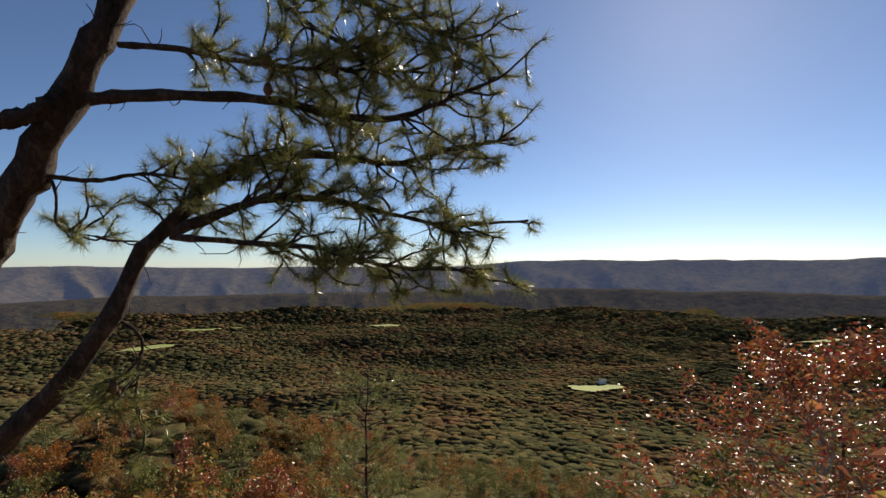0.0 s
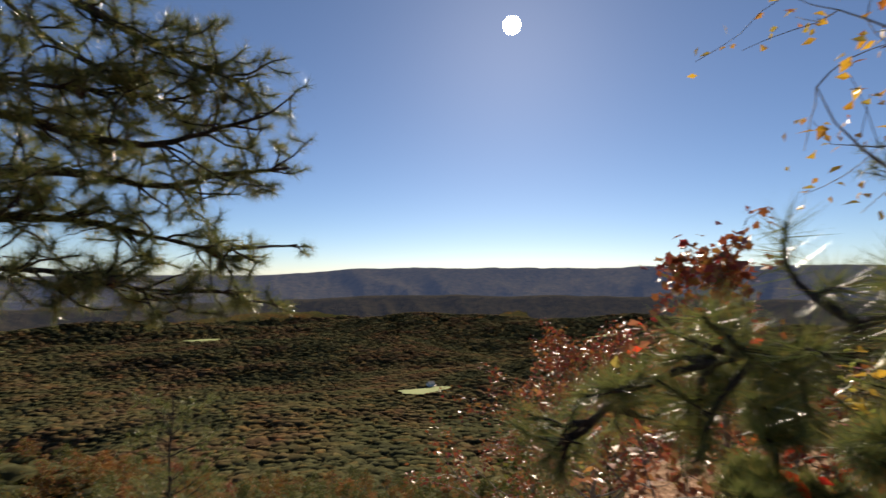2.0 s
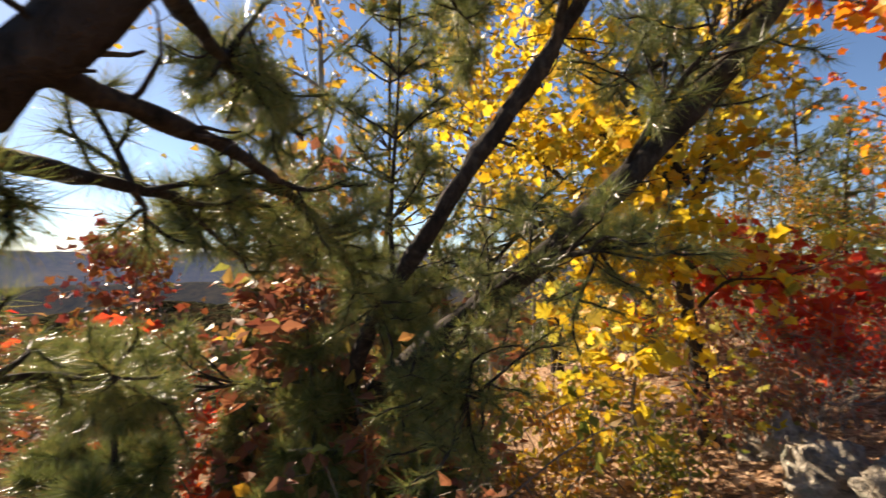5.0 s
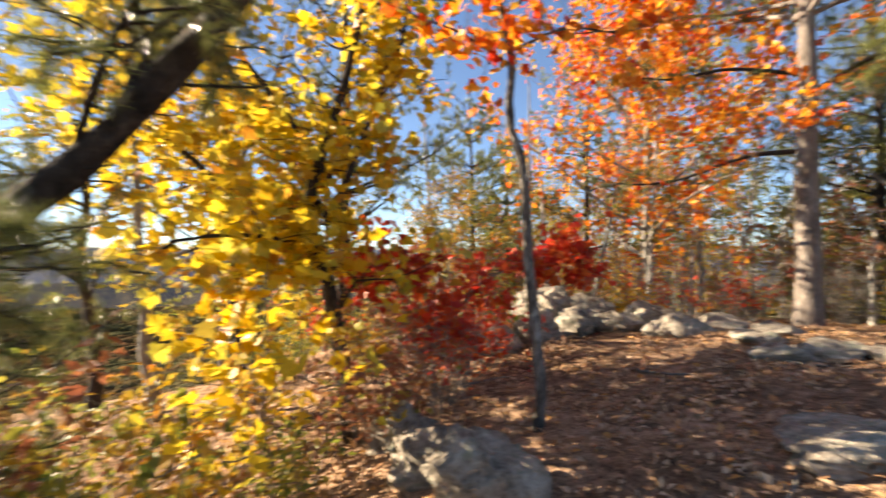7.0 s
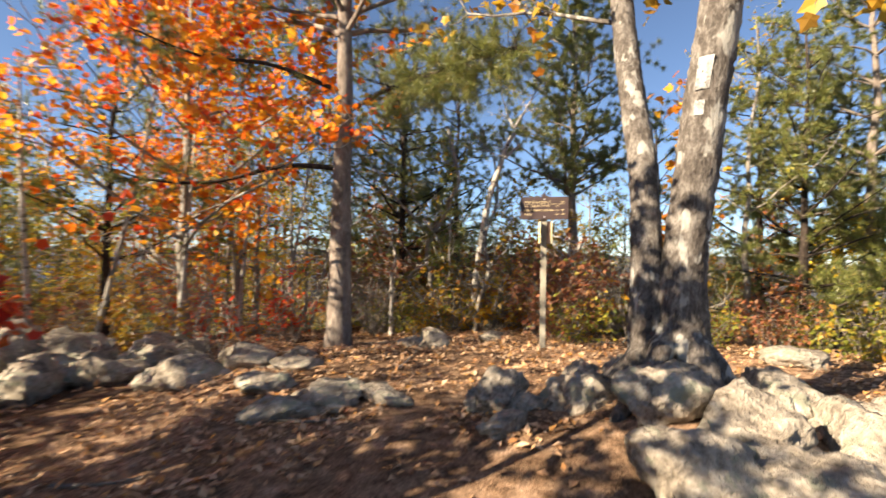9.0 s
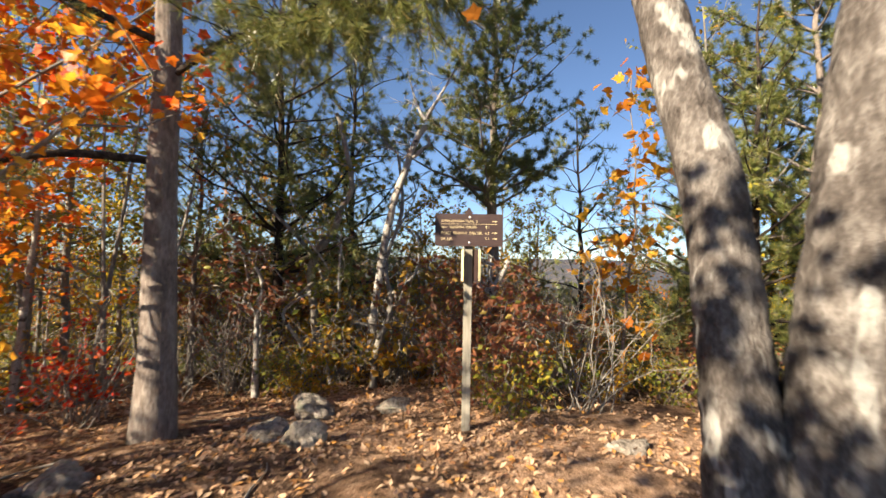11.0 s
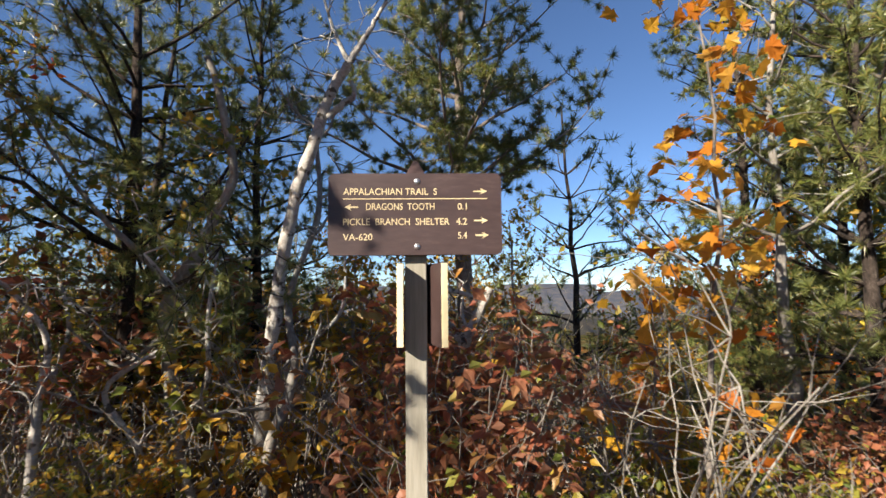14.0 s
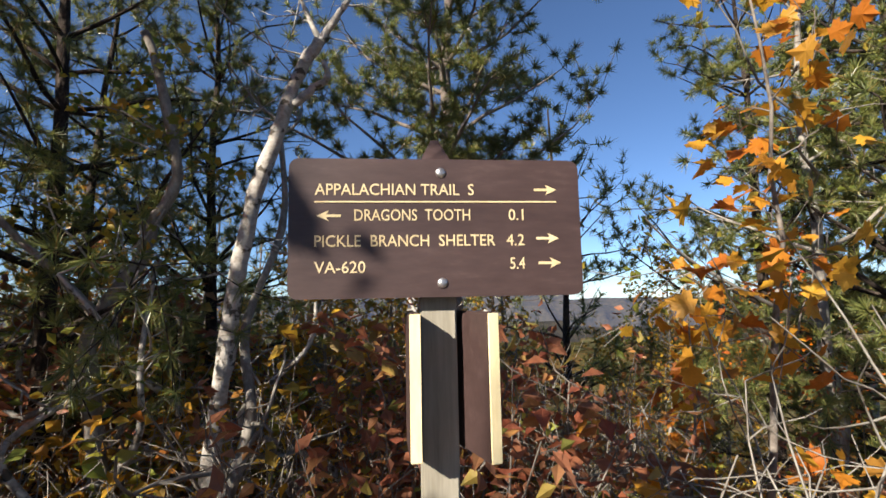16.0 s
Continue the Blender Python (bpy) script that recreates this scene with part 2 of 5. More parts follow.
def ground_mat():
    m, n, l, b = mat("leaf_strewn_soil", 1.0, 0, 0.0)
    big, mid, fine = noise_tex(n, l, 0.6, 4), noise_tex(n, l, 9, 5, 0.7), noise_tex(n, l, 55, 4, 0.7)
    r1 = ramp(n, [(0.35, (0.15, 0.1, 0.07)), (0.5, (0.35, 0.24, 0.17)), (0.68, (0.55, 0.4, 0.3))])
    l.new(mid.outputs[0], r1.inputs[0])
    r2 = ramp(n, [(0.4, (0.45, 0.42, 0.4)), (0.62, (1.15, 1.1, 1.05))])
    l.new(big.outputs[0], r2.inputs[0])
    r3 = ramp(n, [(0.35, (0.5, 0.48, 0.46)), (0.7, (1.35, 1.3, 1.25))])
    l.new(fine.outputs[0], r3.inputs[0])
    col = mix(n, l, 1.0, mix(n, l, 1.0, r1.outputs[0], r2.outputs[0], "MULTIPLY"), r3.outputs[0], "MULTIPLY")
    # down the slopes the land is wooded
    tc, sep = n.new("ShaderNodeTexCoord"), n.new("ShaderNodeSeparateXYZ")
    l.new(tc.outputs["Object"], sep.inputs[0])
    low = n.new("ShaderNodeMapRange")
    low.inputs["From Min"].default_value, low.inputs["From Max"].default_value = -4, -14
    l.new(sep.outputs["Z"], low.inputs["Value"])
    wood = noise_tex(n, l, 0.06, 5, 0.7)
    r4 = ramp(n, [(0.35, (0.03, 0.034, 0.02)), (0.5, (0.048, 0.047, 0.026)), (0.65, (0.062, 0.048, 0.028))])
    l.new(wood.outputs[0], r4.inputs[0])
    stand = noise_tex(n, l, 0.006, 4, 0.65)
    r5 = ramp(n, [(0.34, (0.7, 0.85, 0.7)), (0.5, (1.2, 1.1, 0.95)), (0.66, (1.7, 1.0, 0.8))])
    l.new(stand.outputs[0], r5.inputs[0])
    cells = n.new("ShaderNodeTexVoronoi")
    cells.inputs["Scale"].default_value = 0.1
    l.new(tc.outputs["Object"], cells.inputs["Vector"])
    own = n.new("ShaderNodeSeparateColor")
    l.new(cells.outputs["Color"], own.inputs[0])
    r6 = ramp(n, [(0.0, (0.65, 0.7, 0.6)), (0.7, (1.15, 1.1, 1.0)), (1.0, (1.8, 1.25, 0.8))])
    l.new(own.outputs[0], r6.inputs[0])
    trees = mix(n, l, 1.0, mix(n, l, 1.0, r4.outputs[0], r5.outputs[0], "MULTIPLY"), r6.outputs[0], "MULTIPLY")
    l.new(mix(n, l, low.outputs[0], col, trees), b.inputs["Base Color"])
    near_bump, far_bump = n.new("ShaderNodeBump"), n.new("ShaderNodeBump")
    near_bump.inputs["Strength"].default_value, near_bump.inputs["Distance"].default_value = 0.9, 0.02
    l.new(fine.outputs[0], near_bump.inputs["Height"])
    far_bump.invert = True
    far_bump.inputs["Distance"].default_value = 2.5
    l.new(low.outputs[0], far_bump.inputs["Strength"])
    l.new(cells.outputs["Distance"], far_bump.inputs["Height"])
    l.new(near_bump.outputs[0], far_bump.inputs["Normal"])
    l.new(far_bump.outputs[0], b.inputs["Normal"])
    return m


def ridge_mat(haze_glow, tone):
    """Far wooded mountains, a backdrop: faint blue emission paints the haze of kilometres of air."""
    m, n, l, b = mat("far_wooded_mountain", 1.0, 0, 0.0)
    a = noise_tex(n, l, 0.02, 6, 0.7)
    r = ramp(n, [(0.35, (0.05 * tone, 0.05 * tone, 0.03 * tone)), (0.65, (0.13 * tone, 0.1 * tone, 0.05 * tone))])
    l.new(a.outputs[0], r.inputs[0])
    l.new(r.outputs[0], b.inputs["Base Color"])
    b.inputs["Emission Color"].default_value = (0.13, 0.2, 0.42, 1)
    b.inputs["Emission Strength"].default_value = haze_glow
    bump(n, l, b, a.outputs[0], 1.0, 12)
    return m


# Emission paints haze on both ridges; the foothill's lower tone paints shade.
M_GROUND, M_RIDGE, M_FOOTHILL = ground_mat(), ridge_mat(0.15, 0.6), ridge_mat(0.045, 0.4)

# ---- building blocks ----
rng = np.random.default_rng(7)


class Geo:
    """Gathers vertices and faces, and makes one mesh of them."""

    def __init__(self):
        self.v, self.f, self.n = [], [], 0

    def add(self, v, f):
        self.v.append(np.asarray(v, float).reshape(-1, 3))
        self.f.append(np.asarray(f, int) + self.n)
        self.n += len(self.v[-1])

    def mesh(self, name, material, smooth=True):
        me = bpy.data.meshes.new(name)
        v = np.concatenate(self.v)
        sizes = np.concatenate([np.full(len(f), f.shape[1]) for f in self.f])
        idx = np.concatenate([f.ravel() for f in self.f])
        me.vertices.add(len(v))
        me.vertices.foreach_set("co", v.ravel())
        me.loops.add(len(idx))
        me.loops.foreach_set("vertex_index", idx)
        me.polygons.add(len(sizes))
        me.polygons.foreach_set("loop_start", np.concatenate([[0], np.cumsum(sizes)[:-1]]))
        me.polygons.foreach_set("use_smooth", np.full(len(sizes), smooth))
        me.update(calc_edges=True)
        me.materials.append(material)
        return me


def child(name, me, parent, label=""):
    ob = new(name, me)
    ob.parent = parent
    return tagged(ob, label)


def part(name, bm, material, parent=None, label="", smooth=False):
    me = bpy.data.meshes.new(name)
    bm.to_mesh(me)
    bm.free()
    me.materials.append(material)
    for p in me.polygons:
        p.use_smooth = smooth
    ob = new(name, me)
    ob.parent = parent
    return tagged(ob, label)


def box(size, at=(0, 0, 0), bevel=0.003):
    bm = bmesh.new()
    bmesh.ops.create_cube(bm, size=1, matrix=Matrix.Translation(at) @ Matrix.Diagonal((*size, 1)))
    if bevel:
        bmesh.ops.bevel(bm, geom=bm.edges[:], offset=bevel, segments=2, affect="EDGES")
    return bm


def unit(a):
    return a / np.maximum(np.linalg.norm(a, axis=-1, keepdims=True), 1e-9)


def tube(geo, pts, radii, sides=7, rough=0.0, g=rng):
    """A tapered limb along a line of points, closed at its tip."""
    pts, radii = np.asarray(pts, float), np.asarray(radii, float)
    tang = unit(np.gradient(pts, axis=0))
    ref = np.array([0.31, 0.95, 0.05]) if abs(tang[0][1]) < 0.9 else np.array([1.0, 0.1, 0.0])
    u = unit(np.cross(tang, ref))
    w = np.cross(tang, u)
    ang = np.arange(sides) * 2 * np.pi / sides
    rad = radii[:, None] * (1 + rough * g.normal(size=(len(pts), sides)))
    ring = pts[:, None] + rad[..., None] * (np.cos(ang)[None, :, None] * u[:, None] + np.sin(ang)[None, :, None] * w[:, None])
    k = len(pts)
    i, j = np.meshgrid(np.arange(k - 1), np.arange(sides), indexing="ij")
    jn = (j + 1) % sides
    quads = np.stack([i * sides + j, i * sides + jn, (i + 1) * sides + jn, (i + 1) * sides + j], -1).reshape(-1, 4)
    geo.add(ring.reshape(-1, 3), quads)


def smooth_line(pts, n):
    """A line of n points that runs smoothly through the given ones."""
    p = np.asarray(pts, float)
    t = np.linspace(0, len(p) - 1, n)
    i = np.clip(t.astype(int), 0, len(p) - 2)
    f = (t - i)[:, None]
    p0, p1, p2, p3 = p[np.maximum(i - 1, 0)], p[i], p[i + 1], p[np.minimum(i + 2, len(p) - 1)]
    return 0.5 * (2 * p1 + (p2 - p0) * f + (2 * p0 - 5 * p1 + 4 * p2 - p3) * f ** 2 + (3 * p1 - p0 - 3 * p2 + p3) * f ** 3)


def bough(start, way, length, g, wobble=0.12, rise=0.0, n=7):
    """A limb that wanders from its start."""
    pts, d = [np.array(start, float)], unit(np.array(way, float))
    for _ in range(n - 1):
        d = unit(d + g.normal(size=3) * wobble + np.array([0, 0, rise / n]))
        pts.append(pts[-1] + d * length / (n - 1))
    return np.array(pts)


LEAF_PLAIN = (np.array([[0, 0, 0], [-0.3, 0.4, 0.06], [0, 0.45, 0], [0.3, 0.4, 0.06], [0, 1, -0.05]]), np.array([[0, 2, 1], [0, 3, 2], [1, 2, 4], [2, 3, 4]]))
LEAF_SMALL = (np.array([[0, 0, 0], [-0.32, 0.5, 0.07], [0, 1, -0.03], [0.32, 0.5, 0.07]]), np.array([[0, 3, 2], [0, 2, 1]]))
LEAF_LOBED = (np.array([[0, 0.25, 0], [0, 0, 0], [0.35, 0.02, 0.03], [0.34, 0.24, 0.02], [0.54, 0.52, 0.06], [0.29, 0.6, 0.02], [0, 1, -0.06], [-0.29, 0.6, 0.02], [-0.54, 0.52, 0.06], [-0.34, 0.24, 0.02], [-0.35, 0.02, 0.03]]),
              np.array([[0, 1, 2], [0, 2, 3], [0, 3, 4], [0, 4, 5], [0, 5, 6], [0, 6, 7], [0, 7, 8], [0, 8, 9], [0, 9, 10], [0, 10, 1]]))

HALF = [(0.3, -0.03, 0.02), (0.25, 0.13, 0.02), (0.54, 0.26, 0.06), (0.47, 0.38, 0.04), (0.55, 0.5, 0.06), (0.3, 0.5, 0.02), (0.27, 0.7, 0.03), (0.15, 0.72, 0.01)]
RIM = [(0, 0, 0), *HALF, (0, 1, -0.06), *[(-x, y, z) for x, y, z in HALF[::-1]]]
LEAF_MAPLE = (np.array([(0, 0.3, 0), *RIM]), np.array([(0, 1 + q, 1 + (q + 1) % len(RIM)) for q in range(len(RIM))]))


def leaves(geo, at, size, shape, g, droop=0.25, flat=0.5):
    """A leaf at every point, each turned its own way."""
    n = len(at)
    d = g.normal(size=(n, 3))
    d[:, 2] = d[:, 2] * 0.6 - droop
    d = unit(d)
    nn = g.normal(size=(n, 3)) * (1 - flat) + np.array([0, 0, flat])
    u = unit(np.cross(d, nn))
    w = np.cross(u, d)
    s = size * (0.65 + 0.7 * g.random(n))
    V, F = shape
    curl = 0.4 + 2.2 * g.random(n)
    v = at[:, None] + s[:, None, None] * (V[None, :, 0, None] * u[:, None] + V[None, :, 1, None] * d[:, None] + (V[None, :, 2] * curl[:, None])[..., None] * w[:, None])
    geo.add(v.reshape(-1, 3), (F[None] + (np.arange(n) * len(V))[:, None, None]).reshape(-1, F.shape[1]))


def tufts(geo, at, way, count, length, width, g, open_=0.9):
    """Brushes of needles: each a long thin blade that leaves the twig's end."""
    n = len(at)
    d = unit(np.repeat(way, count, 0) + g.normal(size=(n * count, 3)) * open_ * 0.6)
    p = np.repeat(at, count, 0) - np.repeat(way, count, 0) * length * 0.35 * g.random((n * count, 1))
    u = unit(np.cross(d, g.normal(size=d.shape))) * width / 2
    ln = length * (0.75 + 0.4 * g.random((n * count, 1)))
    v = np.stack([p - u, p + u, p + d * ln], 1)
    geo.add(v.reshape(-1, 3), np.arange(n * count * 3).reshape(-1, 3))


def inside(pts, k, g, spread):
    """k points scattered about the outer part of a line."""
    t = 0.25 + 0.75 * g.random(k)
    i = t * (len(pts) - 1)
    a = np.clip(i.astype(int), 0, len(pts) - 2)
    f = (i - a)[:, None]
    return pts[a] * (1 - f) + pts[a + 1] * f + g.normal(size=(k, 3)) * spread


def broadleaf(name, base, height, r, leafmat, bark, seed, lean=(0, 0), low=0.35, reach=0.4, limbs=14, twigs=7, per=12, size=0.08, shape=LEAF_SMALL, label="", category="tree", group="", rise=0.5, sides=8, wander=0.1, split=True, twig_wood=True):
    """A leafy tree: trunk, limbs and twigs in one mesh, the leaves in another."""
    g = np.random.default_rng(seed)
    top = tagged(new(name), label, category, group)
    top.location = base
    wood, leaf = Geo(), Geo()
    k = 12
    axis = np.zeros((k, 3))
    axis[:, 2] = np.linspace(-0.15, height, k)
    s = np.linspace(0, 1, k)
    sway = np.cumsum(g.normal(size=(k, 2)) * wander * height / k, 0)
    axis[:, :2] = s[:, None] * np.array(lean) + sway - sway[0]
    tube(wood, axis, r * (1.25 - 0.25 * np.minimum(s * 8, 1)) * (1 - 0.82 * s), sides, 0.04, g)
    for q in range(limbs):
        limb, sprigs = Geo() if split else wood, []
        h = low + (1 - low) * (q + g.random()) / limbs
        i = min(int(h * (k - 1)), k - 2)
        f = h * (k - 1) - i
        at = axis[i] * (1 - f) + axis[i + 1] * f
        a = q * 2.4 + g.random() * 0.8
        length = height * reach * (1.15 - 0.75 * (h - low) / (1 - low)) * (0.7 + 0.5 * g.random())
        b = bough(at, (math.cos(a), math.sin(a), 0.15 + rise * h), length, g, 0.16, rise)
        rb = r * (1 - 0.82 * h) * 0.5
        tube(limb, b, np.linspace(rb, rb * 0.2, len(b)), 5)
        for _ in range(twigs):
            j = g.integers(2, len(b))
            d = unit(b[j] - b[j - 1] + g.normal(size=3) * 0.7)
            tw = bough(b[j], d, length * (0.25 + 0.3 * g.random()), g, 0.2, 0.1, 5)
            if twig_wood:
                sprig = Geo() if split else wood
                tube(sprig, tw, np.linspace(max(rb * 0.3, 0.004), 0.0025, 5), 3)
                sprigs.append(sprig)
            leaves(leaf, inside(tw, per, g, size * 0.8), size, shape, g)
        if split:
            held = child("limb", limb.mesh("limb", bark), top)
            for sprig in sprigs:
                child("twig", sprig.mesh("twig", bark), held)
    child("trunk", wood.mesh("trunk", bark), top)
    child("crown", leaf.mesh("crown", leafmat, False), top)
    return top


def pine(name, base, height, r, seed, bark=M_PINEBARK, lean=(0, 0), low=0.4, reach=0.28, whorls=9, per=4, twigs=7, needles=18, length=0.115, width=0.008, label="", group="", droop=0.0):
    """A pine: trunk with whorls of limbs, whose twigs end in brushes of needles."""
    g = np.random.default_rng(seed)
    top = tagged(new(name), label, "tree", group)
    top.location = base
    wood, leaf = Geo(), Geo()
    k = 12
    s = np.linspace(0, 1, k)
    axis = np.zeros((k, 3))
    axis[:, 2] = np.linspace(-0.15, height, k)
    axis[:, :2] = s[:, None] * np.array(lean) + np.cumsum(g.normal(size=(k, 2)) * 0.012 * height / 2, 0) * s[:, None]
    tube(wood, axis, r * (1.3 - 0.3 * np.minimum(s * 8, 1)) * (1 - 0.85 * s), 10, 0.05, g)
    at_all, way_all = [], []
    for q in range(whorls):
        h = low + (0.95 - low) * (q + 0.7 * g.random()) / whorls
        i = min(int(h * (k - 1)), k - 2)
        f = h * (k - 1) - i
        at = axis[i] * (1 - f) + axis[i + 1] * f
        for e in range(per):
            a = e * 2 * math.pi / per + g.random() * 1.3
            ln = height * reach * (1.2 - 0.78 * (h - low) / (1 - low)) * (0.6 + 0.6 * g.random())
            b = bough(at, (math.cos(a), math.sin(a), 0.2 - droop + 0.4 * h), ln, g, 0.13, 0.25)
            rb = r * (1 - 0.85 * h) * 0.35 + 0.006
            tube(wood, b, np.linspace(rb, 0.005, len(b)), 5)
            for _ in range(max(2, int(twigs * (1.2 - 0.85 * (h - low) / (1 - low))))):
                j = g.integers(2, len(b))
                d = unit(b[j] - b[j - 1] + g.normal(size=3) * 0.55 + np.array([0, 0, 0.25]))
                tw = bough(b[j], d, ln * (0.18 + 0.22 * g.random()), g, 0.2, 0.3, 4)
                tube(wood, tw, np.linspace(0.006, 0.003, 4), 3)
                for z in (1, 2, 3):
                    at_all.append(tw[z])
                    way_all.append(unit(tw[z] - tw[z - 1]))
    tufts(leaf, np.array(at_all), np.array(way_all), int(needles * 1.2), length, width, g, 1.8)
    child("trunk", wood.mesh("trunk", bark), top)
    child("crown", leaf.mesh("crown", M_PINE, False), top)
    return top


def shrub(name, base, height, spread, leafmat, seed, stems=12, twigs=6, per=8, size=0.05, shape=LEAF_SMALL, label="", group="", bark=M_TWIG, r=0.008):
    g = np.random.default_rng(seed)
    top = tagged(new(name), label, "shrub", group)
    top.location = base
    leaf = Geo()
    for q in range(stems):
        wood = Geo()
        a = g.random() * 6.28
        b = bough((g.normal() * spread * 0.25, g.normal() * spread * 0.25, -0.05), (math.cos(a) * spread, math.sin(a) * spread, height), height * (0.7 + 0.5 * g.random()), g, 0.16, 0.1, 7)
        tube(wood, b, np.linspace(r, r * 0.35, 7), 4)
        for _ in range(twigs):
            j = g.integers(2, 7)
            tw = bough(b[j], unit(b[j] - b[j - 1] + g.normal(size=3) * 0.9), height * (0.15 + 0.25 * g.random()), g, 0.22, 0.1, 5)
            tube(wood, tw, np.linspace(r * 0.45, 0.0015, 5), 3)
            if per:
                leaves(leaf, inside(tw, per, g, size * 0.5), size, shape, g)
        child("stem", wood.mesh("stem", bark), top)
    if per:
        child("foliage", leaf.mesh("foliage", leafmat, False), top)
    return top


def value_noise(x, y, seed=0):
    """Smooth random heights between -1 and 1 over the plane."""
    xi, yi = np.floor(x).astype(np.int64), np.floor(y).astype(np.int64)
    fx, fy = x - xi, y - yi
    fx, fy = fx * fx * (3 - 2 * fx), fy * fy * (3 - 2 * fy)

    def h(a, b):
        k = (a * 374761393 + b * 668265263 + seed * 974634777) & 0x7FFFFFFF
        k = ((k ^ (k >> 13)) * 1274126177) & 0x7FFFFFFF
        return ((k ^ (k >> 16)) & 0xFFFF) / 32767.5 - 1

    a, b, c, d = h(xi, yi), h(xi + 1, yi), h(xi, yi + 1), h(xi + 1, yi + 1)
    return (a * (1 - fx) + b * fx) * (1 - fy) + (c * (1 - fx) + d * fx) * fy

# ---- ground: a narrow rocky crest above a wide wooded valley ----


def height(x, y):
    x, y = np.asarray(x, float), np.asarray(y, float)
    u, v = (x - 1) * 0.294 - y * 0.956, (x - 1) * 0.956 + y * 0.294
    z = np.interp(u, [-3, -0.3, 2, 3, 4.3, 5.5, 7, 9.8, 14, 20], [-0.15, 0, 0.05, 0.25, 0.55, 0.7, 0.78, 0.7, 0.4, -1])
    z = z - 0.07 * np.clip(v - 1, 0, 7) + 0.28 * np.exp(-((x - 2.35) ** 2 + (y + 6.6) ** 2) / 0.7)
    z = z + 0.05 * value_noise(x * 0.9, y * 0.9, 1) + 0.025 * value_noise(x * 3.1, y * 3.1, 2)
    north = np.maximum(0, -2.4 - u + 0.5 * value_noise(x * 0.5, y * 0.5, 3))
    d = np.sqrt(north ** 2 + np.maximum(0, v - 8) ** 2 + np.maximum(0, -3.6 - v) ** 2 + np.maximum(0, u - 15) ** 2)
    z = z - 230 * (1 - np.exp(-0.6 * d / 230)) - 4 * (1 - np.exp(-north / 2))
    far = np.clip((d - 120) / 700, 0, 1)
    far = far * far * (3 - 2 * far)
    z = z + far * (34 * value_noise(x / 760, y / 300, 4) + 20 * value_noise(x / 330, y / 150, 5) + 5 * value_noise(x / 120, y / 80, 6))
    z = z + 44 * np.exp(-((x + 110) / 85) ** 2 - ((y - 190) / 75) ** 2)
    return z


def heights(pts):
    pts = np.asarray(pts, float)
    return height(pts[..., 0], pts[..., 1])


CX, CY = 2.5, -4.5
na, rr = 380, np.concatenate([np.linspace(0.06, 12, 96), np.geomspace(12.15, 4900, 180)])
aa = np.arange(na) * 2 * np.pi / na
gx, gy = CX + rr[:, None] * np.sin(aa), CY + rr[:, None] * np.cos(aa)
gz = height(gx, gy)
geo = Geo()
i, j = np.meshgrid(np.arange(len(rr) - 1), np.arange(na), indexing="ij")
geo.add(np.stack([gx, gy, gz], -1), np.stack([i * na + j, (i + 1) * na + j, (i + 1) * na + (j + 1) % na, i * na + (j + 1) % na], -1).reshape(-1, 4))
geo.add([[CX, CY, float(gz[0].mean())]], np.zeros((0, 3), int))
center = geo.n - 1
geo.add(np.zeros((0, 3)), np.stack([np.arange(na), (np.arange(na) + 1) % na, np.full(na, center)], -1) - geo.n)
tagged(new("ground", geo.mesh("ground", M_GROUND)), "brown leaf-strewn soil of a rocky mountain crest", "ground", kind="structure")


def ridge(r0, r1, foot, low, high, rise_at, material, label, seed):
    """A long mountain across the valley, with its spurs and hollows; its crest rises to the east of one bearing."""
    geo = Geo()
    ang, dist = np.radians(np.arange(-180, 180.3, 0.3)), np.linspace(r0, r1, 24)
    A, R = np.meshgrid(ang, dist, indexing="ij")
    deg = np.degrees(A)
    f = np.clip((deg - rise_at) / 9, 0, 1)
    crest = low + f * (high - low) + 9 * value_noise(deg / 5.5, R * 0, seed) + 4 * value_noise(deg / 2.1, R * 0, seed + 1)
    line = r0 + (r1 - r0) * (0.6 + 0.08 * value_noise(deg / 7, R * 0, seed + 2))
    spur = np.abs(value_noise(deg / 2.9 + R / 900, R / 1500, seed + 3)) + 0.35 * np.abs(value_noise(deg / 1.3 - R / 700, R / 700, seed + 4))
    t = np.clip((R - r0) / (line - r0), 0, 1)
    z = foot + (crest - foot) * (t ** (0.8 + 1.1 * spur)) * (1 - 0.15 * np.clip((R - line) / 600, 0, 1)) + 3 * value_noise(deg / 0.5, R / 60, seed + 5) * (t < 0.95)
    i, j = np.meshgrid(np.arange(len(ang) - 1), np.arange(len(dist) - 1), indexing="ij")
    k = len(dist)
    geo.add(np.stack([np.sin(A) * R, np.cos(A) * R, z], -1), np.stack([i * k + j, i * k + j + 1, (i + 1) * k + j + 1, (i + 1) * k + j], -1).reshape(-1, 4))
    return tagged(new("backdrop", geo.mesh("backdrop", material)), label, "mountain", kind="structure")


ridge(3300, 4850, -235, -14, 48, 0, M_RIDGE, "long wooded mountain ridge across the valley, blue with painted haze", 21)
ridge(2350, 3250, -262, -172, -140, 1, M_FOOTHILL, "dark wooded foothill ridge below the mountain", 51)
sun_ball = bmesh.new()
bmesh.ops.create_uvsphere(sun_ball, u_segments=32, v_segments=16, radius=75)
M_SUN, n_, l_, b_ = mat("sun_disc", 1, 0, 0)
em, clear, both = n_.new("ShaderNodeEmission"), n_.new("ShaderNodeBsdfTransparent"), n_.new("ShaderNodeAddShader")
em.inputs[0].default_value, em.inputs[1].default_value = (1, 0.97, 0.9, 1), 40
l_.new(em.outputs[0], both.inputs[0])
l_.new(clear.outputs[0], both.inputs[1])
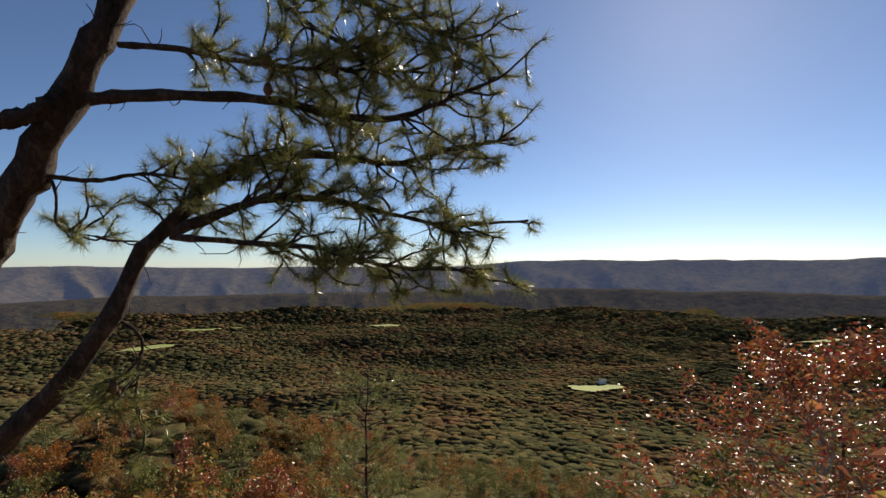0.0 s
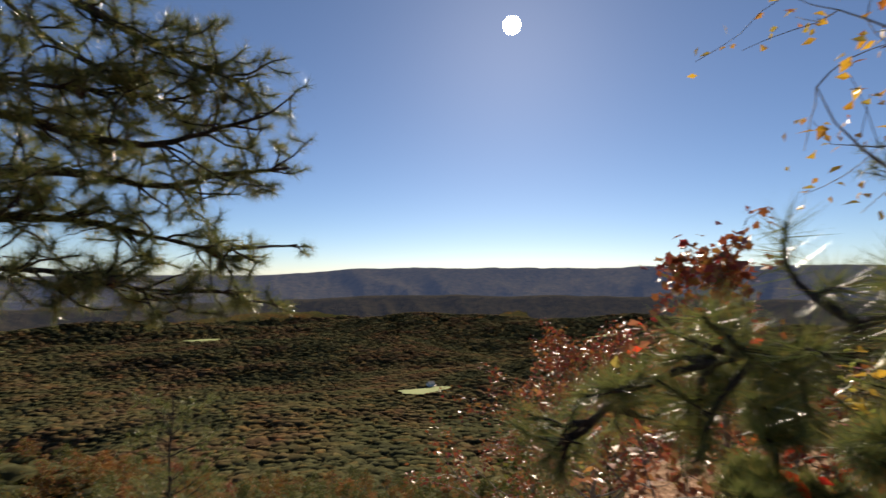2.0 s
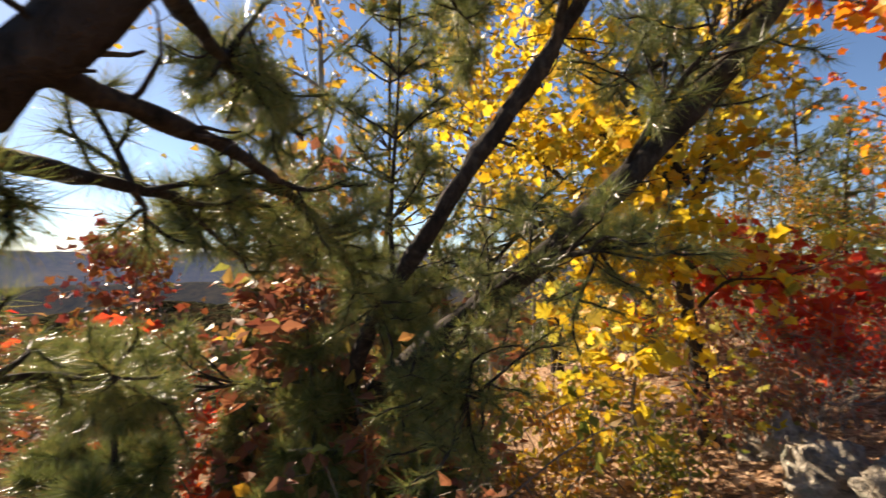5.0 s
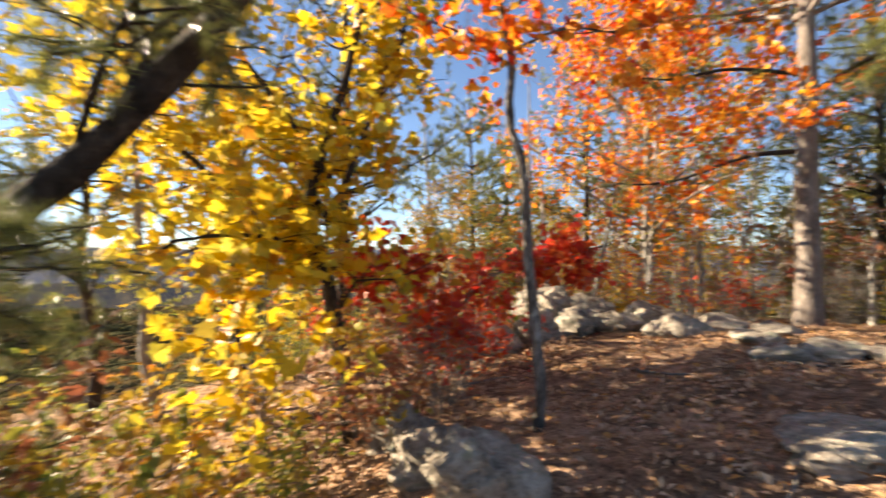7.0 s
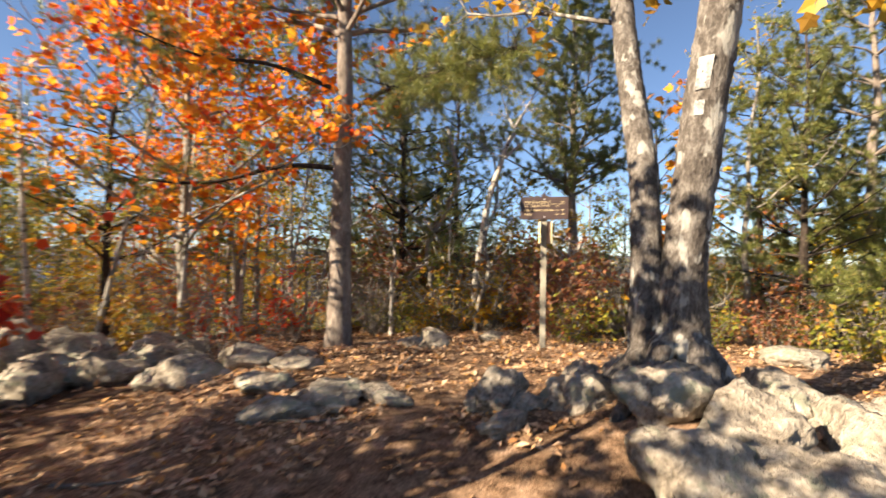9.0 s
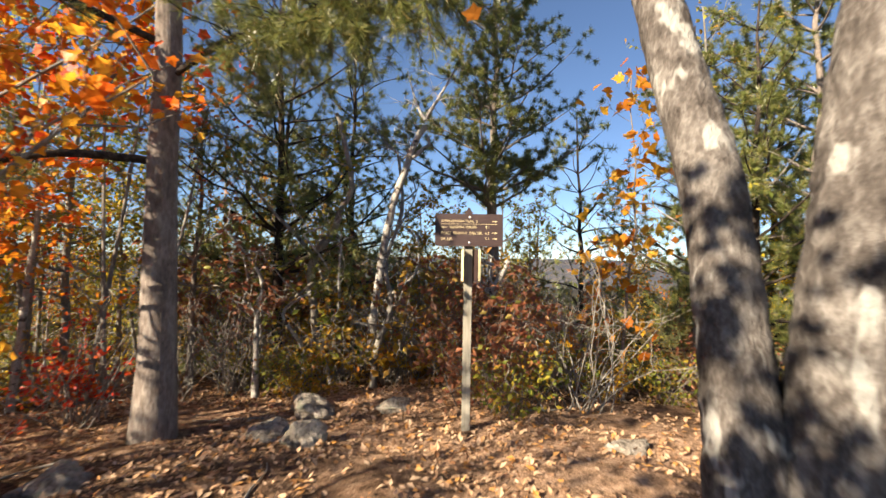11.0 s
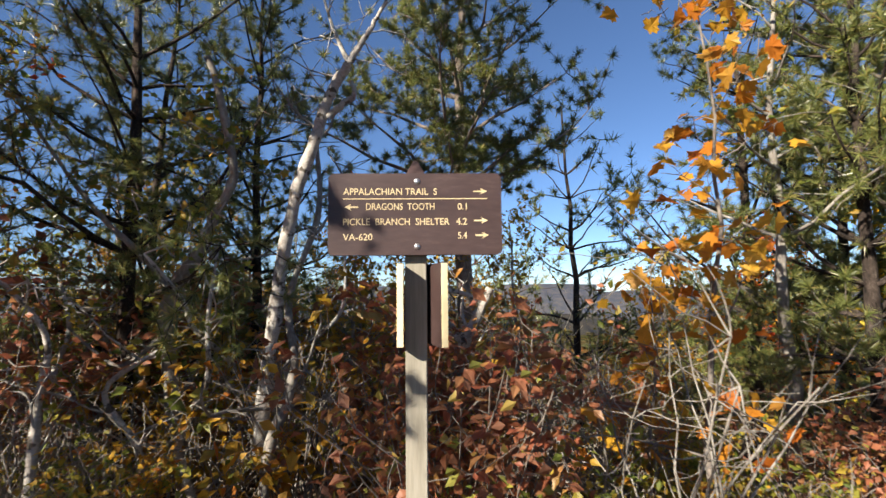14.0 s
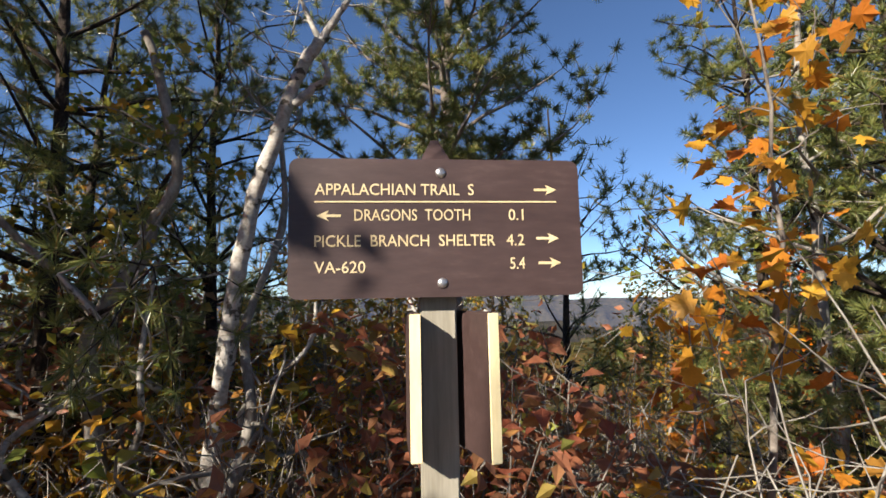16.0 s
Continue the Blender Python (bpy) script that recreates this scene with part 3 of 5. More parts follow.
l_.new(both.outputs[0], n_["Material Output"].inputs[0])
ball = part("backdrop_sun", sun_ball, M_SUN, None, "blinding white sun low in the clear sky", True)
ball.location = sun_dir * 4600
tagged(ball, "", "sun", kind="structure")

# fields of the valley: centre, half lengths, turn
FIELDS = [(240, 770, 46, 20, 15), (-65, 820, 32, 12, 40), (-700, 1130, 70, 34, 60), (-240, 2060, 60, 40, 0), (560, 1560, 60, 26, 20), (-900, 1900, 140, 36, 10), (1150, 1500, 90, 20, 0), (-1500, 1700, 160, 50, 20)]


def in_field(x, y, grow=1.0):
    hit = np.zeros(np.shape(x), bool)
    for cx, cy, a, b, turn in FIELDS:
        c, s = math.cos(radians(turn)), math.sin(radians(turn))
        dx, dy = x - cx, y - cy
        hit |= ((dx * c + dy * s) / a / grow) ** 2 + ((dy * c - dx * s) / b / grow) ** 2 < 1
    return hit


for cx, cy, a, b, turn in FIELDS:
    geo = Geo()
    ring, m = np.linspace(0, 1, 9), 40
    th = np.arange(m) * 2 * np.pi / m
    edge = 1 + 0.16 * np.sin(3 * th + cx) + 0.1 * np.sin(5 * th + cy)
    lx, ly = ring[:, None] * np.cos(th) * a * edge, ring[:, None] * np.sin(th) * b * edge
    c, s = math.cos(radians(turn)), math.sin(radians(turn))
    fx, fy = cx + lx * c - ly * s, cy + lx * s + ly * c
    i, j = np.meshgrid(np.arange(8), np.arange(m), indexing="ij")
    geo.add(np.stack([fx, fy, height(fx, fy) + 3.5], -1), np.stack([i * m + j, (i + 1) * m + j, (i + 1) * m + (j + 1) % m, i * m + (j + 1) % m], -1).reshape(-1, 4))
    tagged(new("field", geo.mesh("field", M_FIELD)), "pale green mown field among the valley woods", "field", "valley fields", "structure")


def woods(name, sector, r0, r1, size_of, count, material, label, seed, even=False):
    """Tree crowns without number over the land, as uneven domes."""
    g = np.random.default_rng(seed)
    a = np.radians(sector[0] + (sector[1] - sector[0]) * g.random(count))
    r = np.sqrt(r0 ** 2 + (r1 ** 2 - r0 ** 2) * g.random(count)) if even else r0 * (r1 / r0) ** g.random(count)
    x, y = np.sin(a) * r, np.cos(a) * r
    s = size_of(r) * (0.6 + 0.8 * g.random(count))
    ok = ~in_field(x, y, 1.3)
    x, y, s = x[ok], y[ok], s[ok]
    n, m = len(x), 5
    th = np.arange(m) * 2 * np.pi / m
    rings = []
    for zr, rad in ((0.1, 1.0), (0.8, 0.68)):
        w = g.random((n, 1)) * 6 + th
        k = rad * (0.8 + 0.4 * g.random((n, m)))
        rings.append(np.stack([np.cos(w) * k, np.sin(w) * k, np.full((n, m), zr) + 0.1 * g.normal(size=(n, m))], -1))
    rings.append(np.concatenate([g.normal(size=(n, 1, 2)) * 0.2, np.full((n, 1, 1), 1.15)], -1))
    v = np.concatenate(rings, 1) * (0.6 * s)[:, None, None]
    v[..., 2] *= 0.32
    v += np.stack([x, y, height(x, y) + s * 0.1], -1)[:, None]
    F = np.array([[q, (q + 1) % m, m + (q + 1) % m] for q in range(m)] + [[q, m + (q + 1) % m, m + q] for q in range(m)] + [[m + q, m + (q + 1) % m, 2 * m] for q in range(m)])
    geo = Geo()
    geo.add(v, (F[None] + (np.arange(n) * (2 * m + 1))[:, None, None]).reshape(-1, 3))
    return tagged(new(name, geo.mesh(name, material)), label, "woods", kind="stuff")


woods("valley_woods", (-50, 80), 110, 900, lambda r: 11.5 + r * 0.003, 22000, M_CANOPY, "autumn woods covering the near valley floor", 31, True)
woods("far_valley_woods", (-50, 80), 860, 2500, lambda r: 5 + r * 0.008, 50000, M_CANOPY, "autumn woods covering the far rolling hills", 33)
woods("side_woods", (80, 310), 60, 3000, lambda r: np.maximum(9, r * 0.03), 5000, M_CANOPY, "autumn woods on the slopes behind the crest", 32)


def farmhouse(x, y, turn, label):
    top = tagged(new("farmhouse"), label, "house", "valley houses")
    top.location, top.rotation_euler = (x, y, float(height(x, y)) + 3.5), (0, 0, radians(turn))
    part("wall", box((12, 8, 5), (0, 0, 2.5), 0), M_WHITE, top)
    bm = bmesh.new()
    v = [bm.verts.new(p) for p in ((-6.5, -4.6, 5), (6.5, -4.6, 5), (6.5, 4.6, 5), (-6.5, 4.6, 5), (-6.5, 0, 8), (6.5, 0, 8))]
    for f in ((0, 1, 5, 4), (2, 3, 4, 5), (0, 4, 3), (1, 2, 5), (3, 2, 1, 0)):
        bm.faces.new([v[q] for q in f])
    part("roof", bm, M_ROOF, top)
    for wx in (-3.5, 0, 3.5):
        part("window", box((1.2, 0.1, 1.5), (wx, -4.04, 2.6), 0), M_ROOF, top)
    return top


farmhouse(262, 800, 20, "white farmhouse beside a green valley field")
farmhouse(-8, 850, -30, "small white farmhouse among valley trees")

# ---- trees on the slope below the overlook ----
slope_kinds = []
for q, (m_, lab) in enumerate(((M_SLOPECROWN, "mixed autumn tree on the slope below"), (M_SLOPEORANGE, "orange autumn tree on the slope below"), (M_SLOPEGREEN, "yellow-green tree on the slope below"), (M_OAKRED, "russet oak on the slope below"))):
    slope_kinds.append(broadleaf("slope_tree", (0, 0, -400), 9.5, 0.16, m_, M_GREYBARK, 50 + q, low=0.3, reach=0.42, limbs=14, twigs=6, per=10, size=0.44, twig_wood=False, split=False, label=lab, group="slope trees", wander=0.05))
g = np.random.default_rng(61)
spots = []
for q in range(60):
    a, r = radians(-48 + 112 * g.random()), 45 * (270 / 45) ** g.random()
    spots.append((math.sin(a) * r, math.cos(a) * r, q))
for q in range(150):
    a, r = radians(-46 + 40 * g.random()), 95 * (260 / 95) ** g.random()
    spots.append((math.sin(a) * r, math.cos(a) * r, (0, 3, 2, 0, 2, 5, 0, 1)[q % 8]))
for q in range(110):
    a, r = radians(-8 + 36 * g.random()), 120 * (330 / 120) ** g.random()
    spots.append((math.sin(a) * r, math.cos(a) * r, (2, 4, 0, 2, 5)[q % 5]))
for x, y, q in spots:
    k = (0, 1, 2, 3, 2, 0)[q % 6]
    z = float(height(x, y))
    m = pose(x, y, z - 0.3, 0, 0, 360 * g.random()) @ Matrix.Scale(0.9 + 0.55 * g.random(), 4)
    copy_thing(slope_kinds[k], m)
for o in slope_kinds:
    for c in list(o.children):
        bpy.data.objects.remove(c)
    bpy.data.objects.remove(o)
broadleaf("red_oak", (11.2, 14.5, float(height(11.2, 14.5))), 8.7, 0.14, M_OAKRED, M_GREYBARK, 71, low=0.25, reach=0.6, limbs=24, twigs=12, per=32, size=0.15, shape=LEAF_PLAIN, label="russet red oak with glossy leaves below the overlook", wander=0.04)
pine("slope_pine", (-3.4, 22, float(height(-3.4, 22))), 12.6, 0.12, 72, M_DARKBARK, low=0.25, reach=0.27, whorls=15, twigs=9, needles=16, length=0.22, width=0.014, label="scraggy green pine below the overlook")
pine("slope_pine", (14, 17, float(height(14, 17))), 11, 0.13, 73, M_DARKBARK, low=0.2, reach=0.26, whorls=12, needles=12, length=0.22, width=0.02, label="dark green pine behind the red oak")

# ---- the old pine at the overlook ----
BOUGHS = {
    "trunk": [(-2.40, 2.20, 0.96), (-2.12, 2.15, 1.40), (-1.93, 2.10, 1.74), (-1.74, 2.05, 2.03), (-1.55, 2.00, 2.30), (-1.39, 2.00, 2.65), (-1.25, 2.00, 3.05)],
    "stem": [(-2.35, 2.20, 0.29), (-1.88, 2.05, 0.78), (-1.60, 2.00, 1.03), (-1.37, 2.00, 1.34), (-1.27, 2.00, 1.59), (-1.16, 2.05, 1.73), (-0.99, 2.10, 1.92), (-0.84, 2.15, 2.01), (-0.58, 2.20, 2.06), (-0.22, 2.25, 2.03), (0.04, 2.30, 2.11), (0.36, 2.35, 2.17)],
    "A": [(-1.48, 2.00, 2.25), (-1.25, 2.00, 2.26), (-0.89, 1.98, 2.25), (-0.65, 1.96, 2.22), (-0.42, 1.95, 2.16), (-0.19, 1.95, 2.15), (0.04, 1.98, 2.25), (0.22, 2.00, 2.33)],
    "B": [(-1.37, 2.00, 2.48), (-1.10, 1.95, 2.44), (-0.85, 1.90, 2.37), (-0.59, 1.90, 2.34), (-0.31, 1.95, 2.35), (-0.06, 2.00, 2.36)],
    "C": [(-1.70, 2.05, 1.93), (-1.53, 2.10, 1.92), (-1.34, 2.15, 1.96), (-1.17, 2.20, 1.94)],
    "D": [(-1.16, 2.05, 1.69), (-0.92, 2.05, 1.78), (-0.77, 2.10, 1.84), (-0.51, 2.15, 1.84), (-0.22, 2.20, 1.78), (0.04, 2.20, 1.73), (0.40, 2.25, 1.76)],
    "E": [(-1.16, 2.05, 1.67), (-0.78, 2.00, 1.64), (-0.52, 2.00, 1.62), (-0.25, 2.05, 1.55), (0.16, 2.10, 1.52)],
    "F": [(-1.25, 2.00, 3.05), (-0.81, 1.95, 2.87), (-0.41, 1.90, 2.66), (-0.15, 1.95, 2.55), (0.13, 2.00, 2.48)],
    "G": [(-1.55, 2.00, 2.30), (-1.65, 1.95, 2.18), (-1.83, 1.90, 2.11)],
    "H": [(-1.74, 2.05, 2.03), (-1.70, 2.10, 1.87), (-1.72, 2.15, 1.72), (-1.58, 2.20, 1.68)],
    "I": [(-1.37, 2.00, 1.34), (-1.28, 2.05, 1.24), (-1.32, 2.10, 1.08), (-1.34, 2.10, 0.93)],
    "J": [(-0.88, 1.95, 2.89), (-0.63, 1.90, 2.59), (-0.41, 1.90, 2.44), (-0.23, 1.92, 2.40)],
}


def gnarled_pine(name, base, lines, thick, seed, label, density=31, twig=0.24, needles=40, length=0.068, width=0.0022, cones=0):
    """A crooked pine whose limbs follow given lines; twigs with brushes of needles grow from their outer parts."""
    g = np.random.default_rng(seed)
    top = tagged(new(name), label, "tree")
    top.location = base
    o = np.array(base)
    ats, ways, tips = [], [], []
    for key, line in lines.items():
        wood = Geo()
        p = smooth_line(np.array(line) - o, 30)
        r0, r1, leafy_limb = thick[key]
        p[1:] += g.normal(size=(29, 3)) * r0 * 0.08
        tube(wood, p, np.linspace(r0, r1, 30) * (1 + 0.08 * g.normal(size=30)), 12, 0.1, g)
        total = np.linalg.norm(np.diff(p, axis=0), axis=1).sum()
        if leafy_limb is None:
            n = int(total * 14)
        else:
            n = int(total * (1 - leafy_limb) * density)
        for _ in range(int(total * 7) if leafy_limb is not None else 0):
            j = int(g.integers(2, 29))
            tw = bough(p[j], unit(p[j] - p[j - 1] + g.normal(size=3)), twig * (0.2 + 0.7 * g.random()), g, 0.28, -0.1, 7)
            tube(wood, tw, np.linspace(0.0035, 0.0012, 7), 4)
        for _ in range(n):
            start = 0.1 if leafy_limb is None else leafy_limb
            j = int(np.clip((start + (1 - start) * g.random()) * 29, 1, 29))
            d = unit(p[j] - p[j - 1])
            d = unit(d * 0.9 + g.normal(size=3) * np.array([0.7, 0.7, 0.6]))
            if leafy_limb is None:
                tw = bough(p[j], d, twig * (0.2 + 0.5 * g.random()), g, 0.25, -0.1, 6)
                tube(wood, tw, np.linspace(0.004, 0.0015, 6), 4)
                continue
            tw = bough(p[j], d, twig * (0.5 + 0.9 * g.random()), g, 0.22, 0.15, 7)
            tube(wood, tw, np.linspace(0.0065, 0.003, 7), 5, 0.1, g)
            for s in range(g.integers(1, 4)):
                k = g.integers(2, 6)
                sub = bough(tw[k], unit(tw[k] - tw[k - 1] + g.normal(size=3) * 0.7), twig * (0.25 + 0.35 * g.random()), g, 0.2, 0.2, 5)
                tube(wood, sub, np.linspace(0.004, 0.0025, 5), 4)
                for z in (2, 3, 4):
                    ats.append(sub[z]), ways.append(unit(sub[z] - sub[z - 1]))
            for z in (4, 5, 6):
                ats.append(tw[z]), ways.append(unit(tw[z] - tw[z - 1]))
            tips.append(tw[3])
        child("trunk" if key in ("trunk", "stem") else "branch", wood.mesh("branch", M_DARKBARK), top)
    leaf = Geo()
    tufts(leaf, np.array(ats), np.array(ways), needles, length, width, g, 1.7)
    child("foliage", leaf.mesh("foliage", M_PINE, False), top, "green needles glinting against the light")
    for k in range(cones):
        c = tips[int(g.integers(len(tips)))]
        bm = bmesh.new()
        bmesh.ops.create_uvsphere(bm, u_segments=10, v_segments=9, radius=1)
        for v in bm.verts:
            f = 1 + 0.12 * math.sin(9 * v.co.z + 5 * math.atan2(v.co.y, v.co.x))
            v.co = Vector((v.co.x * 0.017 * f * (1 - 0.3 * v.co.z), v.co.y * 0.017 * f * (1 - 0.3 * v.co.z), v.co.z * 0.028)) + Vector(c) - Vector((0, 0, 0.025))
        part("pine_cone", bm, M_CONE, top, "closed brown cone", True)
    return top


gnarled_pine("overlook_pine", (-2.6, 2.25, -0.2), {"root": [(-2.6, 2.25, -0.5), (-2.55, 2.25, 0.2), (-2.48, 2.2, 0.7), (-2.4, 2.2, 0.95)], **BOUGHS},
             {"root": (0.12, 0.08, None), "trunk": (0.078, 0.056, None), "stem": (0.05, 0.007, 0.47), "A": (0.028, 0.006, 0.38), "B": (0.015, 0.004, 0.22), "C": (0.013, 0.005, 0.55), "D": (0.024, 0.005, 0.2), "E": (0.015, 0.004, 0.22),
              "F": (0.03, 0.005, 0.45), "G": (0.045, 0.03, None), "H": (0.008, 0.003, 0.6), "I": (0.008, 0.003, 0.5), "J": (0.012, 0.004, 0.25)}, 81, "old crooked pine leaning over the valley edge", cones=14)
gnarled_pine("leaning_pine", (0.78, 0.01, -0.05),
             {"trunk": [(0.780, 0.010, -0.250), (0.780, -0.040, 0.500), (0.820, -0.160, 1.000), (0.880, -0.240, 1.370), (0.900, -0.280, 1.460), (0.950, -0.370, 1.570), (1.000, -0.460, 1.670), (1.040, -0.530, 1.730), (1.080, -0.600, 1.810), (1.292, -0.777, 2.057), (1.661, -0.992, 2.502)],
              "low": [(0.99, -0.44, 1.65), (1.02, -0.33, 1.65), (1.02, -0.19, 1.65), (0.98, -0.06, 1.61), (0.92, 0.10, 1.53), (0.82, 0.27, 1.45), (0.73, 0.38, 1.33)],
              "mid": [(1.00, -0.46, 1.67), (1.35, -0.26, 1.69), (1.75, -0.06, 1.69), (2.10, 0.09, 1.62)],
              "hang": [(1.04, -0.53, 1.73), (1.49, -0.38, 1.73), (1.94, -0.28, 1.58), (2.29, -0.23, 1.38)],
              "under": [(0.90, -0.28, 1.46), (1.15, -0.08, 1.41), (1.50, 0.12, 1.34), (1.80, 0.22, 1.21)],
              "high": [(1.08, -0.60, 1.81), (1.48, -0.30, 1.93), (1.88, -0.05, 2.01), (2.28, 0.10, 2.01)],
              "crown": [(1.29, -0.78, 2.06), (1.69, -0.63, 2.26), (2.09, -0.53, 2.36), (2.49, -0.48, 2.31)]},
             {"trunk": (0.034, 0.02, None), "low": (0.01, 0.003, 0.03), "mid": (0.012, 0.004, 0.3), "hang": (0.012, 0.004, 0.35), "under": (0.01, 0.004, 0.2), "high": (0.012, 0.004, 0.3), "crown": (0.012, 0.004, 0.3)}, 82, "slender leaning pine beside the path", twig=0.15, density=40, length=0.065, width=0.0016)
gnarled_pine("bent_pine", (2.75, 0.9, -0.05),
             {"trunk": [(2.75, 0.9, -0.2), (2.7, 0.3, 0.7), (2.66, -0.4, 1.35), (2.62, -0.82, 1.68), (2.58, -1.38, 2.3), (2.5, -1.9, 3.1), (2.45, -2.2, 3.9)],
              "stem": [(2.68, 0.2, 0.8), (2.4, -0.1, 1.3), (2.25, -0.45, 1.75), (2.2, -0.8, 2.2), (2.15, -1.1, 2.7)],
              "a": [(2.58, -1.38, 2.3), (2.9, -1.2, 2.4), (3.2, -1.0, 2.4)], "b": [(2.62, -0.9, 1.75), (2.9, -0.6, 1.7), (3.2, -0.35, 1.5)],
              "c": [(2.2, -0.8, 2.2), (2.0, -0.9, 2.4), (1.8, -1.1, 2.5)], "d": [(2.68, 0.0, 1.0), (2.4, 0.3, 1.1), (2.1, 0.5, 1.1)], "e": [(2.66, -0.4, 1.35), (2.4, -0.5, 1.2), (2.2, -0.5, 1.0)],
              "f": [(2.61, -1.0, 1.9), (2.45, -1.15, 2.12), (2.35, -1.32, 2.28), (2.28, -1.5, 2.35)], "h": [(2.6, -1.1, 2.0), (2.75, -1.15, 2.3), (2.82, -1.2, 2.6)], "g": [(2.66, -0.4, 1.35), (2.48, -0.6, 1.5), (2.35, -0.85, 1.6), (2.28, -1.05, 1.62)], "i": [(2.68, -0.1, 1.05), (2.45, -0.35, 1.15), (2.25, -0.6, 1.15)]},
             {"trunk": (0.06, 0.03, None), "stem": (0.035, 0.02, None), "a": (0.02, 0.005, 0.2), "b": (0.018, 0.005, 0.15), "c": (0.015, 0.004, 0.2), "d": (0.015, 0.004, 0.15), "e": (0.012, 0.004, 0.15), "f": (0.014, 0.004, 0.1), "h": (0.014, 0.004, 0.2), "g": (0.012, 0.004, 0.1), "i": (0.012, 0.004, 0.1)}, 83, "bent pine rooted at the cliff edge", twig=0.3, density=22, length=0.08)

# ---- trees along the crest ----


def on(x, y):
    return (x, y, float(height(x, y)))


for x, y, h, s in ((2.45, 0.15, 1.3, 84), (3.3, 0.1, 1.6, 85), (2.9, 0.75, 1.7, 86), (3.7, 0.4, 3.6, 87), (4.6, 0.9, 5.2, 89), (2.2, 1.1, 1.4, 88), (1.85, 0.45, 1.3, 79)):
    pine("young_pine", on(x, y), h, 0.03, s, M_DARKBARK, low=0.08, reach=0.19, whorls=10, per=4, twigs=9, needles=40, length=0.1, width=0.0035, label="bushy young pine at the overlook edge", group="young pines")
broadleaf("oak_sapling", on(2.65, 0.45), 1.9, 0.03, M_BROWN, M_TWIG, 97, low=0.15, reach=0.22, limbs=16, twigs=8, per=12, size=0.08, shape=LEAF_PLAIN, label="rust-brown oak sapling among young pines")
broadleaf("oak_sapling", on(3.6, 2.5), 1.95, 0.035, M_OAKRED, M_TWIG, 91, low=0.2, reach=0.42, limbs=16, twigs=8, per=10, size=0.07, shape=LEAF_LOBED, label="small red and orange oak at the overlook edge")
broadleaf("golden_oak", on(3.9, 1.0), 4.2, 0.05, M_GOLD, M_GREYBARK, 92, low=0.45, reach=0.34, limbs=14, twigs=7, per=8, size=0.08, shape=LEAF_PLAIN, label="golden-leaved young oak at the overlook edge")


def lined_tree(name, base, lines, thick, leafmat, bark, seed, label, density=9, twig=0.5, per=10, size=0.1, shape=LEAF_LOBED):
    """A leafy tree whose trunk and limbs follow given lines; forked twigs with leaves grow from the leafy lengths."""
    g = np.random.default_rng(seed)
    top = tagged(new(name), label, "tree")
    top.location = base
    leaf = Geo()
    for key, line in lines.items():
        wood, sprigs = Geo(), []
        p = smooth_line(np.array(line) - np.array(base), 30)
        r0, r1, start = thick[key]
        p[1:] += g.normal(size=(29, 3)) * r0 * 0.07
        tube(wood, p, np.linspace(r0, r1, 30) * (1 + 0.05 * g.normal(size=30)), 11, 0.05, g)
        for _ in range(int(np.linalg.norm(np.diff(p, axis=0), axis=1).sum() * (1 - start) * density)):
            j = int(np.clip((start + (1 - start) * g.random()) * 29, 1, 29))
            tw = bough(p[j], unit(p[j] - p[j - 1] + g.normal(size=3) * np.array([0.9, 0.9, 0.55])), twig * (0.6 + 0.8 * g.random()), g, 0.2, 0.1, 7)
            sprig = Geo()
            tube(sprig, tw, np.linspace(0.007, 0.002, 7), 4)
            if leafmat:
                leaves(leaf, inside(tw, per, g, size * 0.7), size, shape, g)
            for _ in range(2):
                k = int(g.integers(2, 6))
                sub = bough(tw[k], unit(tw[k] - tw[k - 1] + g.normal(size=3) * 0.7), twig * (0.3 + 0.4 * g.random()), g, 0.2, 0.0, 5)
                tube(sprig, sub, np.linspace(0.004, 0.0015, 5), 3)
                if leafmat:
                    leaves(leaf, inside(sub, per, g, size * 0.7), size, shape, g)
            sprigs.append(sprig)
        held = child("trunk" if key == "trunk" else "limb", wood.mesh("limb", bark), top)
        for sprig in sprigs:
            child("twig", sprig.mesh("twig", bark), held)
    if leafmat:
        child("crown", leaf.mesh("crown", leafmat, False), top)
    return top


